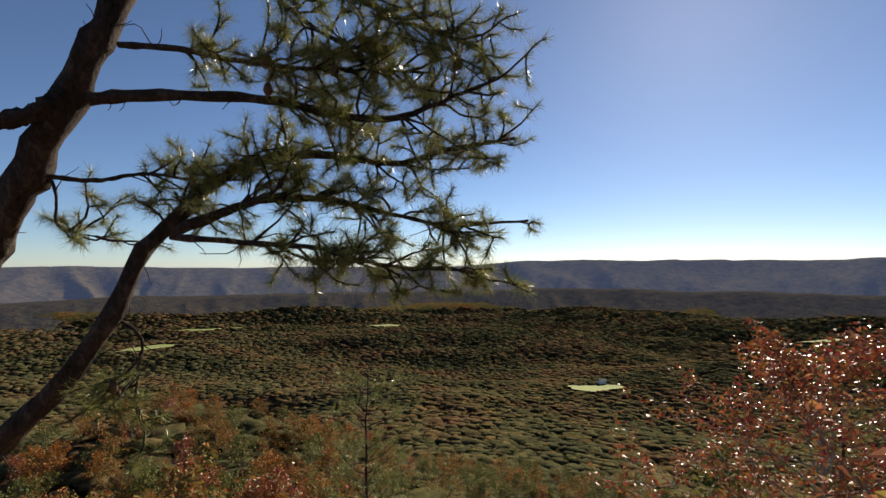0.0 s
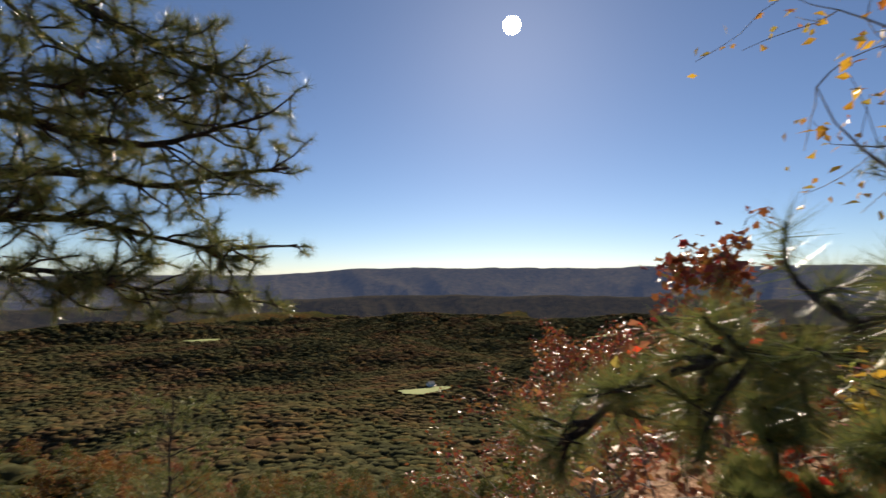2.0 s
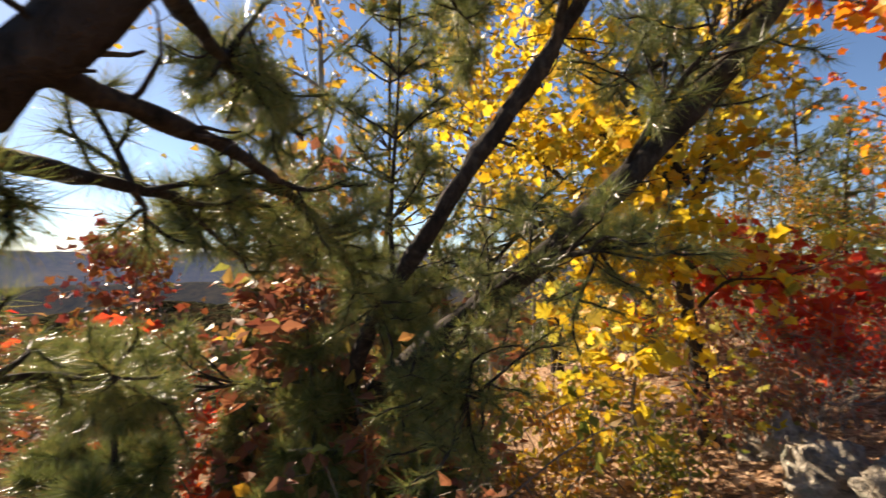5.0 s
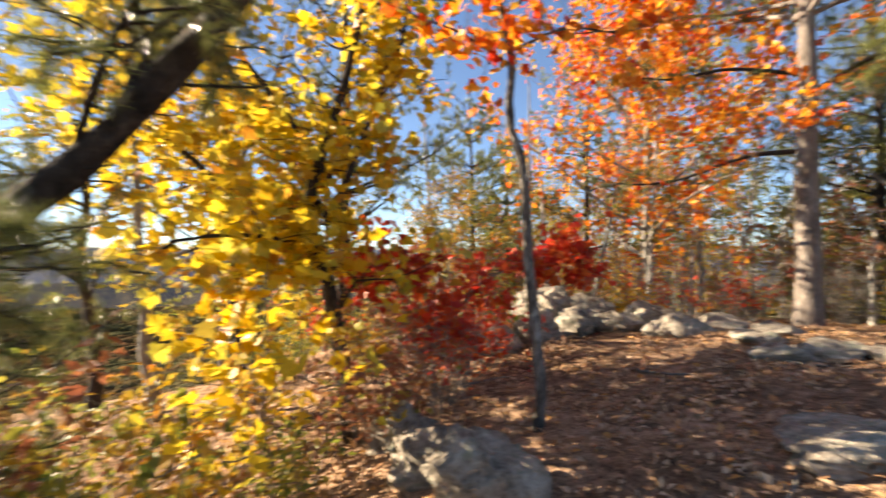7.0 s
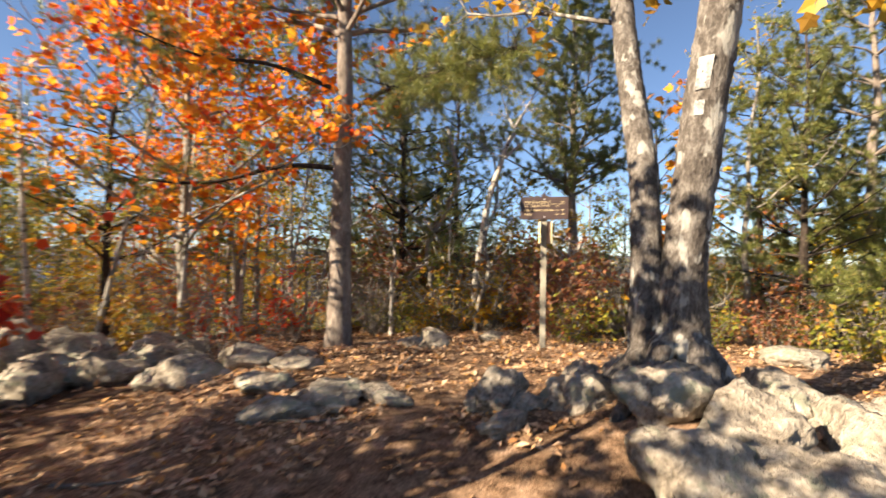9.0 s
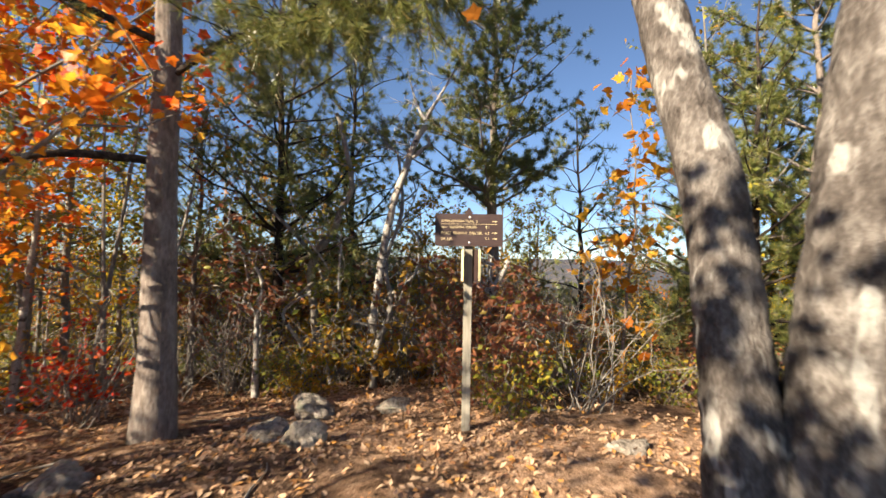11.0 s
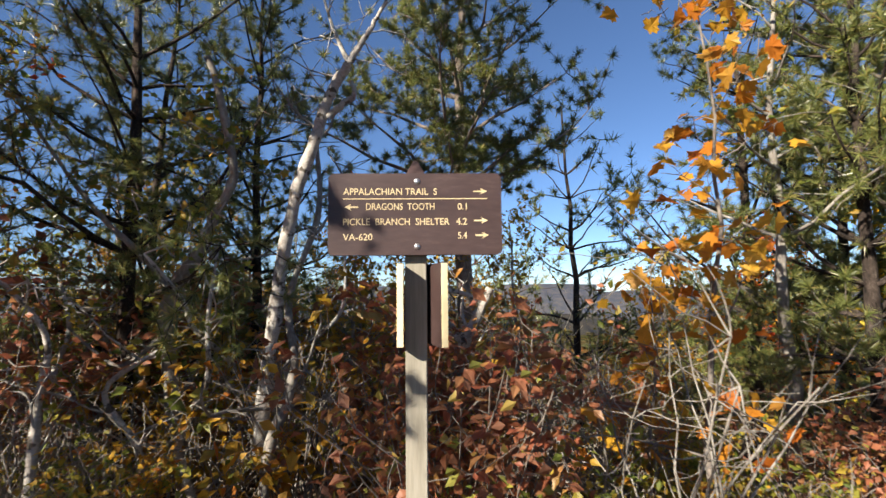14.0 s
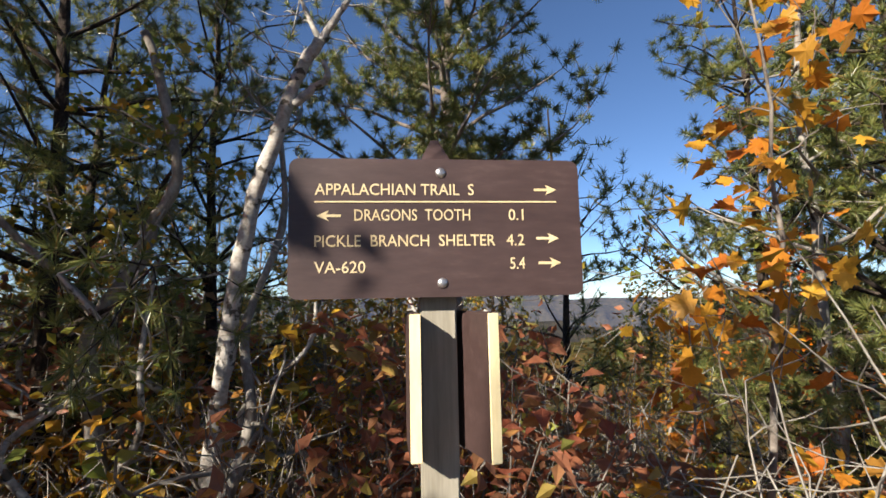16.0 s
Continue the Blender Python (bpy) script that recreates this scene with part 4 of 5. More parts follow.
# The high "over" limb is added, mostly unseen, to dapple the twin oak.
lined_tree("yellow_maple", on(5.2, -1.75),
           {"trunk": [(5.20, -1.75, -0.25), (5.30, -1.69, 0.44), (5.31, -1.63, 0.92), (5.32, -1.52, 1.48), (5.34, -1.39, 1.93), (5.33, -1.45, 2.33), (5.28, -1.64, 2.90), (5.24, -1.82, 3.66)], "bow": [(5.34, -1.39, 1.93), (5.37, -1.04, 2.02), (5.40, -0.73, 2.16), (5.41, -0.42, 2.45), (5.42, -0.09, 2.67), (5.48, 0.46, 2.88)], "rise": [(5.25, -1.62, 2.0), (5.4, -1.9, 2.8), (5.5, -2.2, 3.6), (5.5, -2.3, 4.5)], "back": [(5.2, -1.55, 1.9), (5.8, -1.2, 2.5), (6.3, -0.8, 3.0), (6.7, -0.4, 3.3)], "high": [(5.22, -1.6, 2.2), (5.1, -1.1, 2.9), (4.9, -0.6, 3.5), (4.8, -0.1, 4.2)],
            "front": [(5.15, -1.62, 1.5), (4.75, -1.35, 1.7), (4.45, -1.0, 1.75), (4.2, -0.7, 1.7)], "over": [(5.5, -2.2, 3.6), (5.6, -1.6, 4.5), (5.7, -1.0, 5.1)], "side": [(5.15, -1.65, 1.2), (4.8, -1.75, 1.4), (4.5, -1.8, 1.45)]},
           {"trunk": (0.075, 0.03, 0.4), "bow": (0.04, 0.012, 0.2), "rise": (0.035, 0.01, 0.15), "back": (0.03, 0.01, 0.2), "high": (0.03, 0.01, 0.2), "front": (0.022, 0.008, 0.3), "over": (0.02, 0.007, 0.2), "side": (0.018, 0.006, 0.4)}, M_YELLOW, M_DARKBARK, 93, "bright yellow maple with a dark forked trunk on the crest", 12, 0.58, 9, 0.095)
broadleaf("yellow_maple", on(7.4, 0.5), 5.0, 0.08, M_YELLOW, M_GREYBARK, 99, low=0.3, reach=0.4, limbs=20, twigs=8, per=8, size=0.11, shape=LEAF_LOBED, label="yellow maple near the cliff edge")
# Limb "over" is an addition above the view that shades the oak's trunks.
lined_tree("red_maple", on(4.5, -2.95), {"trunk": [(4.50, -2.95, -0.15), (4.40, -3.04, 0.54), (4.40, -3.01, 1.02), (4.40, -2.96, 1.58), (4.40, -2.92, 2.22), (4.42, -2.82, 2.62), (4.41, -2.85, 2.98), (4.42, -2.76, 3.42), (4.43, -2.67, 3.90)], "left": [(4.5, -2.85, 3.0), (4.6, -2.5, 3.25), (4.65, -2.2, 3.35)], "right": [(4.47, -2.9, 3.1), (4.5, -3.3, 3.3), (4.5, -3.7, 3.3)], "over": [(4.45, -2.9, 3.4), (4.3, -3.2, 3.9), (4.15, -3.5, 4.2)]},
           {"trunk": (0.045, 0.022, 0.72), "left": (0.014, 0.005, 0.2), "right": (0.014, 0.005, 0.2), "over": (0.014, 0.005, 0.2)}, M_ORANGE, M_OAKBARK, 94, "slim orange-red maple with a mottled crooked trunk", 10, 0.4, 6, 0.085)
lined_tree("red_sapling", on(5.75, -2.55), {"trunk": [(5.75, -2.55, -0.1), (5.7, -2.5, 0.5), (5.65, -2.45, 1.0), (5.6, -2.4, 1.5)], "left": [(5.7, -2.45, 0.9), (5.6, -2.1, 1.4), (5.5, -1.8, 1.5)], "right": [(5.68, -2.5, 0.8), (5.7, -3.0, 1.35), (5.8, -3.6, 1.55), (5.9, -4.1, 1.6)]},
           {"trunk": (0.025, 0.008, 0.5), "left": (0.013, 0.005, 0.3), "right": (0.014, 0.005, 0.3)}, M_RED, M_TWIG, 98, "crimson maple sapling spreading above the rocks", 15, 0.38, 9, 0.095)
# Three trees added mainly to shade the path; they also fill the background.
broadleaf("golden_maple", on(8.7, -0.2), 7.2, 0.1, M_GOLD, M_DARKBARK, 100, low=0.3, reach=0.34, limbs=20, twigs=8, per=6, size=0.11, shape=LEAF_LOBED, label="tall gold-brown maple near the cliff edge")
broadleaf("green_oak", on(8.3, 1.6), 5.6, 0.09, M_GREEN, M_DARKBARK, 102, low=0.25, reach=0.33, limbs=20, twigs=9, per=12, size=0.1, shape=LEAF_PLAIN, label="yellow-green oak at the cliff edge")
pine("cliff_pine", on(9.6, -1.6), 8.0, 0.11, 103, M_DARKBARK, low=0.25, reach=0.25, whorls=12, per=4, twigs=10, needles=40, length=0.12, width=0.007, label="green pine at the cliff edge")
pine("crest_pine", on(12.60, -4.73), 6.5, 0.1, 104, M_DARKBARK, low=0.15, reach=0.25, whorls=13, per=4, twigs=10, needles=44, length=0.12, width=0.007, label="dark green pine beyond the rocks")
pine("crest_pine", on(14.03, -6.13), 6.5, 0.1, 105, M_DARKBARK, low=0.15, reach=0.25, whorls=13, per=4, twigs=10, needles=44, length=0.12, width=0.007, label="dark green pine beyond the rocks")
broadleaf("orange_maple", on(9.2, -7.3), 6.0, 0.09, M_ORANGE, M_GREYBARK, 95, low=0.2, reach=0.55, limbs=26, twigs=11, per=26, size=0.1, shape=LEAF_LOBED, label="blazing orange maple beyond the rocks")
tall = pine("tall_pine", (6.97, -8.22, 0.4), 10.5, 0.175, 96, M_PINEBARK, low=0.42, reach=0.24, whorls=12, per=4, twigs=15, needles=44, length=0.15, width=0.006, label="straight tall pine with flaky grey-brown bark")


def add_limb(top, line, r0, seed, density=26, droop=0.5):
    """A long limb with hanging brushes of needles, for a standing pine."""
    g = np.random.default_rng(seed)
    wood, leaf = Geo(), Geo()
    p = smooth_line(np.array(line) - np.array(top.location), 26)
    tube(wood, p, np.linspace(r0, 0.007, 26), 8, 0.06, g)
    ats, ways = [], []
    for _ in range(int(density * np.linalg.norm(np.diff(p, axis=0), axis=1).sum())):
        j = int(g.integers(7, 26))
        tw = bough(p[j], unit(p[j] - p[j - 1] + g.normal(size=3) * 0.8 - np.array([0, 0, droop * g.random()])), 0.2 + 0.4 * g.random(), g, 0.2, 0.1, 6)
        tube(wood, tw, np.linspace(0.007, 0.003, 6), 4)
        for z in (3, 4, 5):
            ats.append(tw[z]), ways.append(unit(tw[z] - tw[z - 1]))
    tufts(leaf, np.array(ats), np.array(ways), 44, 0.13, 0.005, g, 1.5)
    child("branch", wood.mesh("branch", M_DARKBARK), top)
    child("foliage", leaf.mesh("foliage", M_PINE, False), top)


add_limb(tall, [(6.95, -8.25, 3.9), (6.0, -8.0, 4.0), (5.2, -7.9, 4.02), (4.6, -7.8, 4.05), (4.0, -7.7, 4.0)], 0.035, 141, 60, 0.9)
add_limb(tall, [(6.95, -8.22, 3.1), (7.3, -7.5, 3.05), (7.9, -6.9, 2.8), (8.3, -6.3, 2.75), (8.7, -5.8, 2.9)], 0.04, 142, 10)
add_limb(tall, [(6.95, -8.22, 4.2), (7.2, -7.2, 4.3), (7.5, -6.4, 4.2), (7.7, -5.7, 4.3)], 0.035, 143, 14)


def double_oak():
    """Two trunks out of one flared foot, their pale patches part lichen, part painted sun dapple."""
    g = np.random.default_rng(101)
    base = np.array((2.37, -6.66, float(height(2.37, -6.66))))
    top = tagged(new("twin_oak"), "twin-trunked oak, bark patched with lichen and painted sun dapple, rooted on rock", "tree")
    top.location = base
    lines = {"trunk": [[(2.49, -6.62, 0.6), (2.51, -6.62, 1.0), (2.53, -6.66, 1.4), (2.57, -6.74, 1.95), (2.62, -6.87, 2.5), (2.72, -7.05, 3.0), (2.84, -7.25, 3.7), (3.05, -7.6, 5.3)],
                       [(2.29, -6.7, 0.6), (2.31, -6.69, 1.0), (2.34, -6.68, 1.4), (2.32, -6.68, 1.95), (2.26, -6.68, 2.43), (2.2, -6.66, 2.95), (2.12, -6.64, 3.5), (1.9, -6.5, 5.3)]]}
    leaf = Geo()
    for q, line in enumerate(lines["trunk"]):
        wood = Geo()
        p = smooth_line(np.array(line) - base, 90)
        s = np.linspace(0, 1, 90)
        thick = (0.098, 0.122)[q] + 0.035 * np.exp(-((s - 0.27) / 0.1) ** 2) + 0.1 * np.exp(-s * 11) + (0.0, 0.012)[q] * s
        tube(wood, p, thick * (1 - 0.25 * np.maximum(s - 0.6, 0)) * (1 + 0.015 * g.normal(size=90)), 26, 0.03, g)
        for k in range(9):
            j = int(77 + 12 * (k + g.random()) / 9)
            a = g.random() * 6.28
            b = bough(p[j], (math.cos(a), math.sin(a), 0.5), 1.5 + 0.8 * g.random(), g, 0.18, 0.3, 8)
            limb = Geo()
            tube(limb, b, np.linspace(0.022, 0.006, 8), 6)
            held = child("bough", limb.mesh("bough", M_OAKBARK), top)
            for _ in range(8):
                i = g.integers(2, 8)
                tw = bough(b[i], unit(b[i] - b[i - 1] + g.normal(size=3) * 0.8), 0.6, g, 0.2, 0.0, 5)
                sprig = Geo()
                tube(sprig, tw, np.linspace(0.007, 0.002, 5), 4)
                child("twig", sprig.mesh("twig", M_TWIG), held)
                leaves(leaf, inside(tw, 11, g, 0.07), 0.1, LEAF_LOBED, g)
        child("trunk", wood.mesh("trunk", M_OAKBARK), top)
        shaft, girth = p, thick
    for a, far, r0 in ((1.2, 0.7, 0.09), (2.3, 0.95, 0.12), (3.1, 0.7, 0.07), (4.3, 0.7, 0.08), (5.3, 0.8, 0.09), (0.35, 0.75, 0.1)):
        wood = Geo()
        d = np.array((math.cos(a), math.sin(a)))
        way = [(0.05, 0.34), (0.2, 0.2), (0.34, 0.07), (0.6, 0.02), (far, -0.1)]
        b = np.array([(*(d * t), float(height(base[0] + d[0] * t, base[1] + d[1] * t)) - base[2] + up) for t, up in way])
        tube(wood, smooth_line(b, 15), np.linspace(r0, r0 * 0.35, 15) * (1 + 0.06 * g.normal(size=15)), 12, 0.05, g)
        child("root", wood.mesh("root", M_OAKBARK), top)
    child("crown", leaf.mesh("crown", M_GOLD, False), top)
    for cz, half, wide, name in ((3.0, 0.1, 0.33, "trail_blaze"), (2.79, 0.045, 0.22, "paint_patch")):
        geo = Geo()
        zz, th = np.linspace(-half, half, 7), np.linspace(-wide, wide, 9) + math.atan2(2.0, 0.28)
        axis = np.array([np.interp(cz + zz - base[2], shaft[:, 2], shaft[:, k]) for k in (0, 1)]).T
        rim = np.interp(cz - base[2], shaft[:, 2], girth) + 0.002 + 0.0015 * g.normal(size=(7, 9))
        v = np.stack([axis[:, :1] + rim * np.cos(th), axis[:, 1:] + rim * np.sin(th), np.repeat((cz + zz - base[2])[:, None], 9, 1)], -1)
        i, j = np.meshgrid(np.arange(6), np.arange(8), indexing="ij")
        geo.add(v, np.stack([i * 9 + j, i * 9 + j + 1, (i + 1) * 9 + j + 1, (i + 1) * 9 + j], -1).reshape(-1, 4))
        child(name, geo.mesh(name, M_BLAZE), top, "worn white paint of a trail blaze")
    return top


double_oak()

# behind the sign
def crooked_tree(name, line, r0, r1, bark, seed, label, boughs=6, twig=0.9, leafmat=None, group=""):
    """A bare or thin-leaved crooked trunk with forking boughs."""
    g = np.random.default_rng(seed)
    o = np.array(line[0], float)
    top = tagged(new(name), label, "tree", group)
    top.location = o
    wood, leaf = Geo(), Geo()
    p = smooth_line(np.array(line) - o, 24)
    p[0, 2] -= 0.2
    tube(wood, p, np.linspace(r0, r1, 24) * (1 + 0.06 * g.normal(size=24)), 9, 0.06, g)
    for k in range(boughs):
        j = int(g.integers(7, 24))
        a = g.random() * 6.28
        limb = Geo()
        b = bough(p[j], unit(p[j] - p[j - 1] + np.array((math.cos(a), math.sin(a), 0.3)) * 0.9), twig * (0.7 + 0.9 * g.random()), g, 0.22, 0.35, 8)
        tube(limb, b, np.linspace(r1 * 0.8, 0.006, 8), 6)
        for _ in range(5):
            i = g.integers(2, 8)
            tw = bough(b[i], unit(b[i] - b[i - 1] + g.normal(size=3) * 0.7), twig * 0.5, g, 0.22, 0.2, 6)
            tube(limb, tw, np.linspace(0.007, 0.002, 6), 4)
            if leafmat:
                leaves(leaf, inside(tw, 8, g, 0.05), 0.08, LEAF_PLAIN, g)
        child("bough", limb.mesh("bough", bark), top)
    child("trunk", wood.mesh("trunk", bark), top)
    if leafmat:
        child("foliage", leaf.mesh("foliage", leafmat, False), top)
    return top


lined_tree("bare_tree", on(5.75, -10.55), {"trunk": [(6.29, -10.96, 0.95), (6.22, -10.93, 1.49), (6.13, -10.90, 2.03), (6.04, -10.88, 2.46), (5.92, -10.86, 3.00), (5.77, -10.86, 3.38), (5.68, -10.87, 3.65), (5.60, -10.87, 3.84), (5.47, -10.89, 4.04)], "fork": [(5.62, -11.17, 4.21), (5.51, -11.19, 4.38), (5.40, -11.20, 4.54), (5.17, -11.22, 4.92)], "lean": [(5.62, -11.17, 4.21), (5.69, -11.13, 4.38), (5.75, -11.10, 4.55), (5.83, -11.04, 4.89)], "stub": [(5.64, -10.88, 3.63), (5.52, -10.90, 3.73), (5.43, -10.92, 3.80), (5.45, -10.90, 3.91)]},
           {"trunk": (0.06, 0.036, 0.8), "fork": (0.034, 0.01, 0.1), "lean": (0.024, 0.008, 0.1), "stub": (0.03, 0.016, 0.8)}, None, M_PALEBARK, 111, "bare pale-barked tree leaning behind the sign", 9, 0.6)
lined_tree("crooked_tree", on(7.2, -10.85), {"trunk": [(7.18, -11.19, 0.17), (7.28, -11.07, 1.17), (7.34, -10.99, 1.94), (7.27, -10.99, 2.28), (7.00, -11.05, 2.66), (6.90, -11.06, 2.94), (6.74, -11.09, 3.27), (6.78, -11.04, 3.77), (6.92, -10.94, 4.37)], "elbow": [(7.36, -11.06, 2.28), (7.64, -10.94, 2.62), (7.95, -10.80, 2.96), (8.26, -10.66, 3.41), (8.66, -10.46, 4.09)], "dead": [(7.17, -10.84, 1.90), (7.51, -10.74, 1.64), (7.73, -10.66, 1.75), (7.95, -10.57, 1.96)]},
           {"trunk": (0.07, 0.03, 0.75), "elbow": (0.035, 0.012, 0.6), "dead": (0.022, 0.007, 0.95)}, M_GREEN, M_GREYBARK, 112, "twisted grey tree with dead boughs", 10, 0.5, 6, 0.07)
crooked_tree("crooked_tree", [on(6.2, -10.9), (6.15, -10.9, 1.0), (6.0, -11.0, 1.6), (6.2, -11.2, 2.2), (6.1, -11.5, 3.0), (6.3, -11.7, 3.9)], 0.05, 0.02, M_GREYBARK, 113, "twisted grey tree with dead boughs", 8, 0.8)
crooked_tree("dead_tree", [(5.03, -12.09, 0.60), (4.98, -12.06, 1.17), (4.90, -12.05, 1.63), (4.75, -12.08, 1.97), (4.61, -12.10, 2.26)], 0.085, 0.04, M_PALEBARK, 114, "short pale crooked trunk behind the sign", 5, 0.6)
crooked_tree("dead_tree", [(-0.09, -17.18, 0.22), (-0.10, -17.10, 1.30), (-0.08, -17.03, 2.05)], 0.1, 0.06, M_PALEBARK, 115, "pale dead trunk in the pine shade", 3, 0.5)
crooked_tree("dead_tree", [(-0.56, -17.33, 0.36), (-0.55, -17.25, 1.30), (-0.52, -17.13, 2.61)], 0.09, 0.05, M_PALEBARK, 116, "pale dead trunk in the pine shade", 3, 0.5)
pine("crest_pine", on(5.1, -13.1), 7.2, 0.12, 121, M_PINEBARK, low=0.36, reach=0.24, whorls=11, per=4, twigs=14, needles=60, length=0.115, width=0.009, label="sunlit pine behind the trail sign")
pine("crest_pine", on(0.4, -13.8), 7.5, 0.12, 122, M_PINEBARK, low=0.2, reach=0.26, whorls=12, per=4, twigs=12, needles=60, length=0.115, width=0.009, label="bushy pine at the crest's end")
for x, y, h, s in ((1.3, -12.9, 5.5, 127), (-0.7, -12.0, 6.0, 128), (-0.2, -10.9, 3.0, 129), (7.7, -12.7, 6.5, 136), (9.1, -12.3, 6.5, 137), (1.9, -14.2, 6.0, 139)):
    pine("crest_pine", on(x, y), h, 0.08, s, M_DARKBARK, low=0.1, reach=0.27, whorls=12, per=4, twigs=9, needles=48, length=0.115, width=0.008, label="bushy pine at the crest's end")
pine("crest_pine", on(0.62, -15.19), 6.2, 0.1, 117, M_DARKBARK, low=0.12, reach=0.24, whorls=13, per=4, twigs=11, needles=48, length=0.115, width=0.008, label="dense dark pine at the crest's end")
pine("crest_pine", on(8.3, -11.4), 7.2, 0.1, 123, M_DARKBARK, low=0.25, reach=0.3, whorls=11, per=4, twigs=10, needles=40, length=0.14, width=0.007, label="dark pine beside the crest")
broadleaf("maple_sapling", on(3.0, -11.25), 3.9, 0.025, M_AMBER, M_TWIG, 124, low=0.15, reach=0.22, limbs=16, twigs=4, per=3, size=0.12, shape=LEAF_MAPLE, label="slim maple sapling with sparse orange leaves")
broadleaf("maple_sapling", on(3.35, -11.5), 1.9, 0.016, M_AMBER, M_TWIG, 125, low=0.2, reach=0.3, limbs=7, twigs=3, per=3, size=0.12, shape=LEAF_MAPLE, label="small maple sapling with bright amber leaves")
broadleaf("oak_tree", on(2.0, -12.6), 5.5, 0.06, M_GREEN, M_GREYBARK, 126, low=0.3, reach=0.3, limbs=13, twigs=6, per=6, size=0.08, shape=LEAF_PLAIN, label="thin oak turning from green to gold")

# trees filling the crest's sides and slopes
kinds = []
for q in range(3):
    kinds.append(pine("pine_tree", (0, 0, -400), 8.5, 0.11, 130 + q, (M_PINEBARK, M_DARKBARK, M_PINEBARK)[q], low=(0.35, 0.2, 0.45)[q], reach=0.25, whorls=10, per=4, twigs=5, needles=14, length=0.19, width=0.021, label="green pine among the crest's trees", group="crest trees"))
for q, (m_, lab) in enumerate(((M_GOLD, "gold-brown oak among the crest's trees"), (M_GREEN, "yellow-green tree among the crest's trees"), (M_ORANGE, "orange maple among the crest's trees"), (M_YELLOW, "yellow-leaved tree among the crest's trees"))):
    kinds.append(broadleaf("autumn_tree", (0, 0, -400), 6.5, 0.07, m_, M_GREYBARK, 140 + q, low=0.22, reach=0.3, limbs=17, twigs=8, per=11, size=0.13, shape=LEAF_SMALL, split=False, label=lab, group="crest trees", wander=0.07))
g = np.random.default_rng(151)
placed = []


def settle(count, xr, yr, choose, near=1.1, scale=(0.7, 1.15), deep=-15.5):
    tries = 0
    while count and tries < 4000:
        tries += 1
        x, y = xr[0] + (xr[1] - xr[0]) * g.random(), yr[0] + (yr[1] - yr[0]) * g.random()
        u, v = (x - 1) * 0.294 - y * 0.956, (x - 1) * 0.956 + y * 0.294
        if -3 < v < 7 and u < 12.2 or 2.2 < x < 6.8 and y > deep or any((x - a) ** 2 + (y - b) ** 2 < near ** 2 for a, b in placed):
            continue
        placed.append((x, y))
        k = choose[int(g.integers(len(choose)))]
        copy_thing(kinds[k], pose(x, y, float(height(x, y)) - 0.1, 0, 0, 360 * g.random()) @ Matrix.Scale(scale[0] + (scale[1] - scale[0]) * g.random(), 4))
        count -= 1


settle(32, (8.2, 22), (-13, 1.0), (0, 1, 3, 4, 5, 6, 6, 3), 1.1, (0.5, 0.85))
settle(12, (1, 16), (-24, -12.5), (0, 1, 2, 3, 0, 4, 1))
settle(9, (-9, -3.5), (-17, -9), (0, 1, 3, 4), 1.6, (0.5, 0.8))
settle(11, (5, 18), (-22, -9), (3, 4, 5, 4, 0), 0.9)
settle(16, (0.5, 12), (-19, -12.8), (3, 4, 3, 6, 5, 3), 0.7, (0.4, 0.7), -13.6)
settle(16, (4.5, 13), (-15.5, -12.2), (3, 4, 6, 3), 0.7, (0.35, 0.55), -12.0)
settle(12, (8.0, 13), (-11, -3), (3, 4, 6, 5), 0.8, (0.4, 0.65))
for o in kinds:
    for c in list(o.children):
        bpy.data.objects.remove(c)
    bpy.data.objects.remove(o)

# slim grey trunks standing in the undergrowth
g = np.random.default_rng(161)
for q in range(9):
    x, y = 5.9 + 3.0 * g.random(), -9.9 - 2.2 * g.random()
    z = float(height(x, y))
    w = g.normal(size=(4, 2)) * 0.16
    crooked_tree("laurel", [(x, y, z), (x + w[0][0], y + w[0][1], z + 0.6), (x + w[1][0], y + w[1][1], z + 1.1), (x + w[2][0], y + w[2][1], z + 1.6), (x + w[3][0] * 1.5, y + w[3][1] * 1.5, z + 2.2)], 0.03 + 0.02 * g.random(), 0.012, M_PALEBARK, 240 + q, "crooked pale-stemmed laurel in the undergrowth", 6, 0.55, (M_GREEN, None, M_BROWN)[q % 3], "laurels")
for q in range(26):
    x, y = 8.9 + 7 * g.random(), -3 - 11 * g.random()
    z = float(height(x, y))
    lx, ly = g.normal(size=2) * 0.25
    crooked_tree("young_tree", [(x, y, z), (x + lx * 0.5, y + ly * 0.5, z + 1.3), (x + lx, y + ly, z + 2.6), (x + lx * 1.6, y + ly * 1.3, z + 4.2)], 0.03 + 0.025 * g.random(), 0.012, (M_GREYBARK, M_GREYBARK, M_PALEBARK)[q % 3], 200 + q, "slim grey young tree in the undergrowth", 5, 0.8, (M_GOLD, M_GREEN, None, M_ORANGE)[q % 4], "young trees")

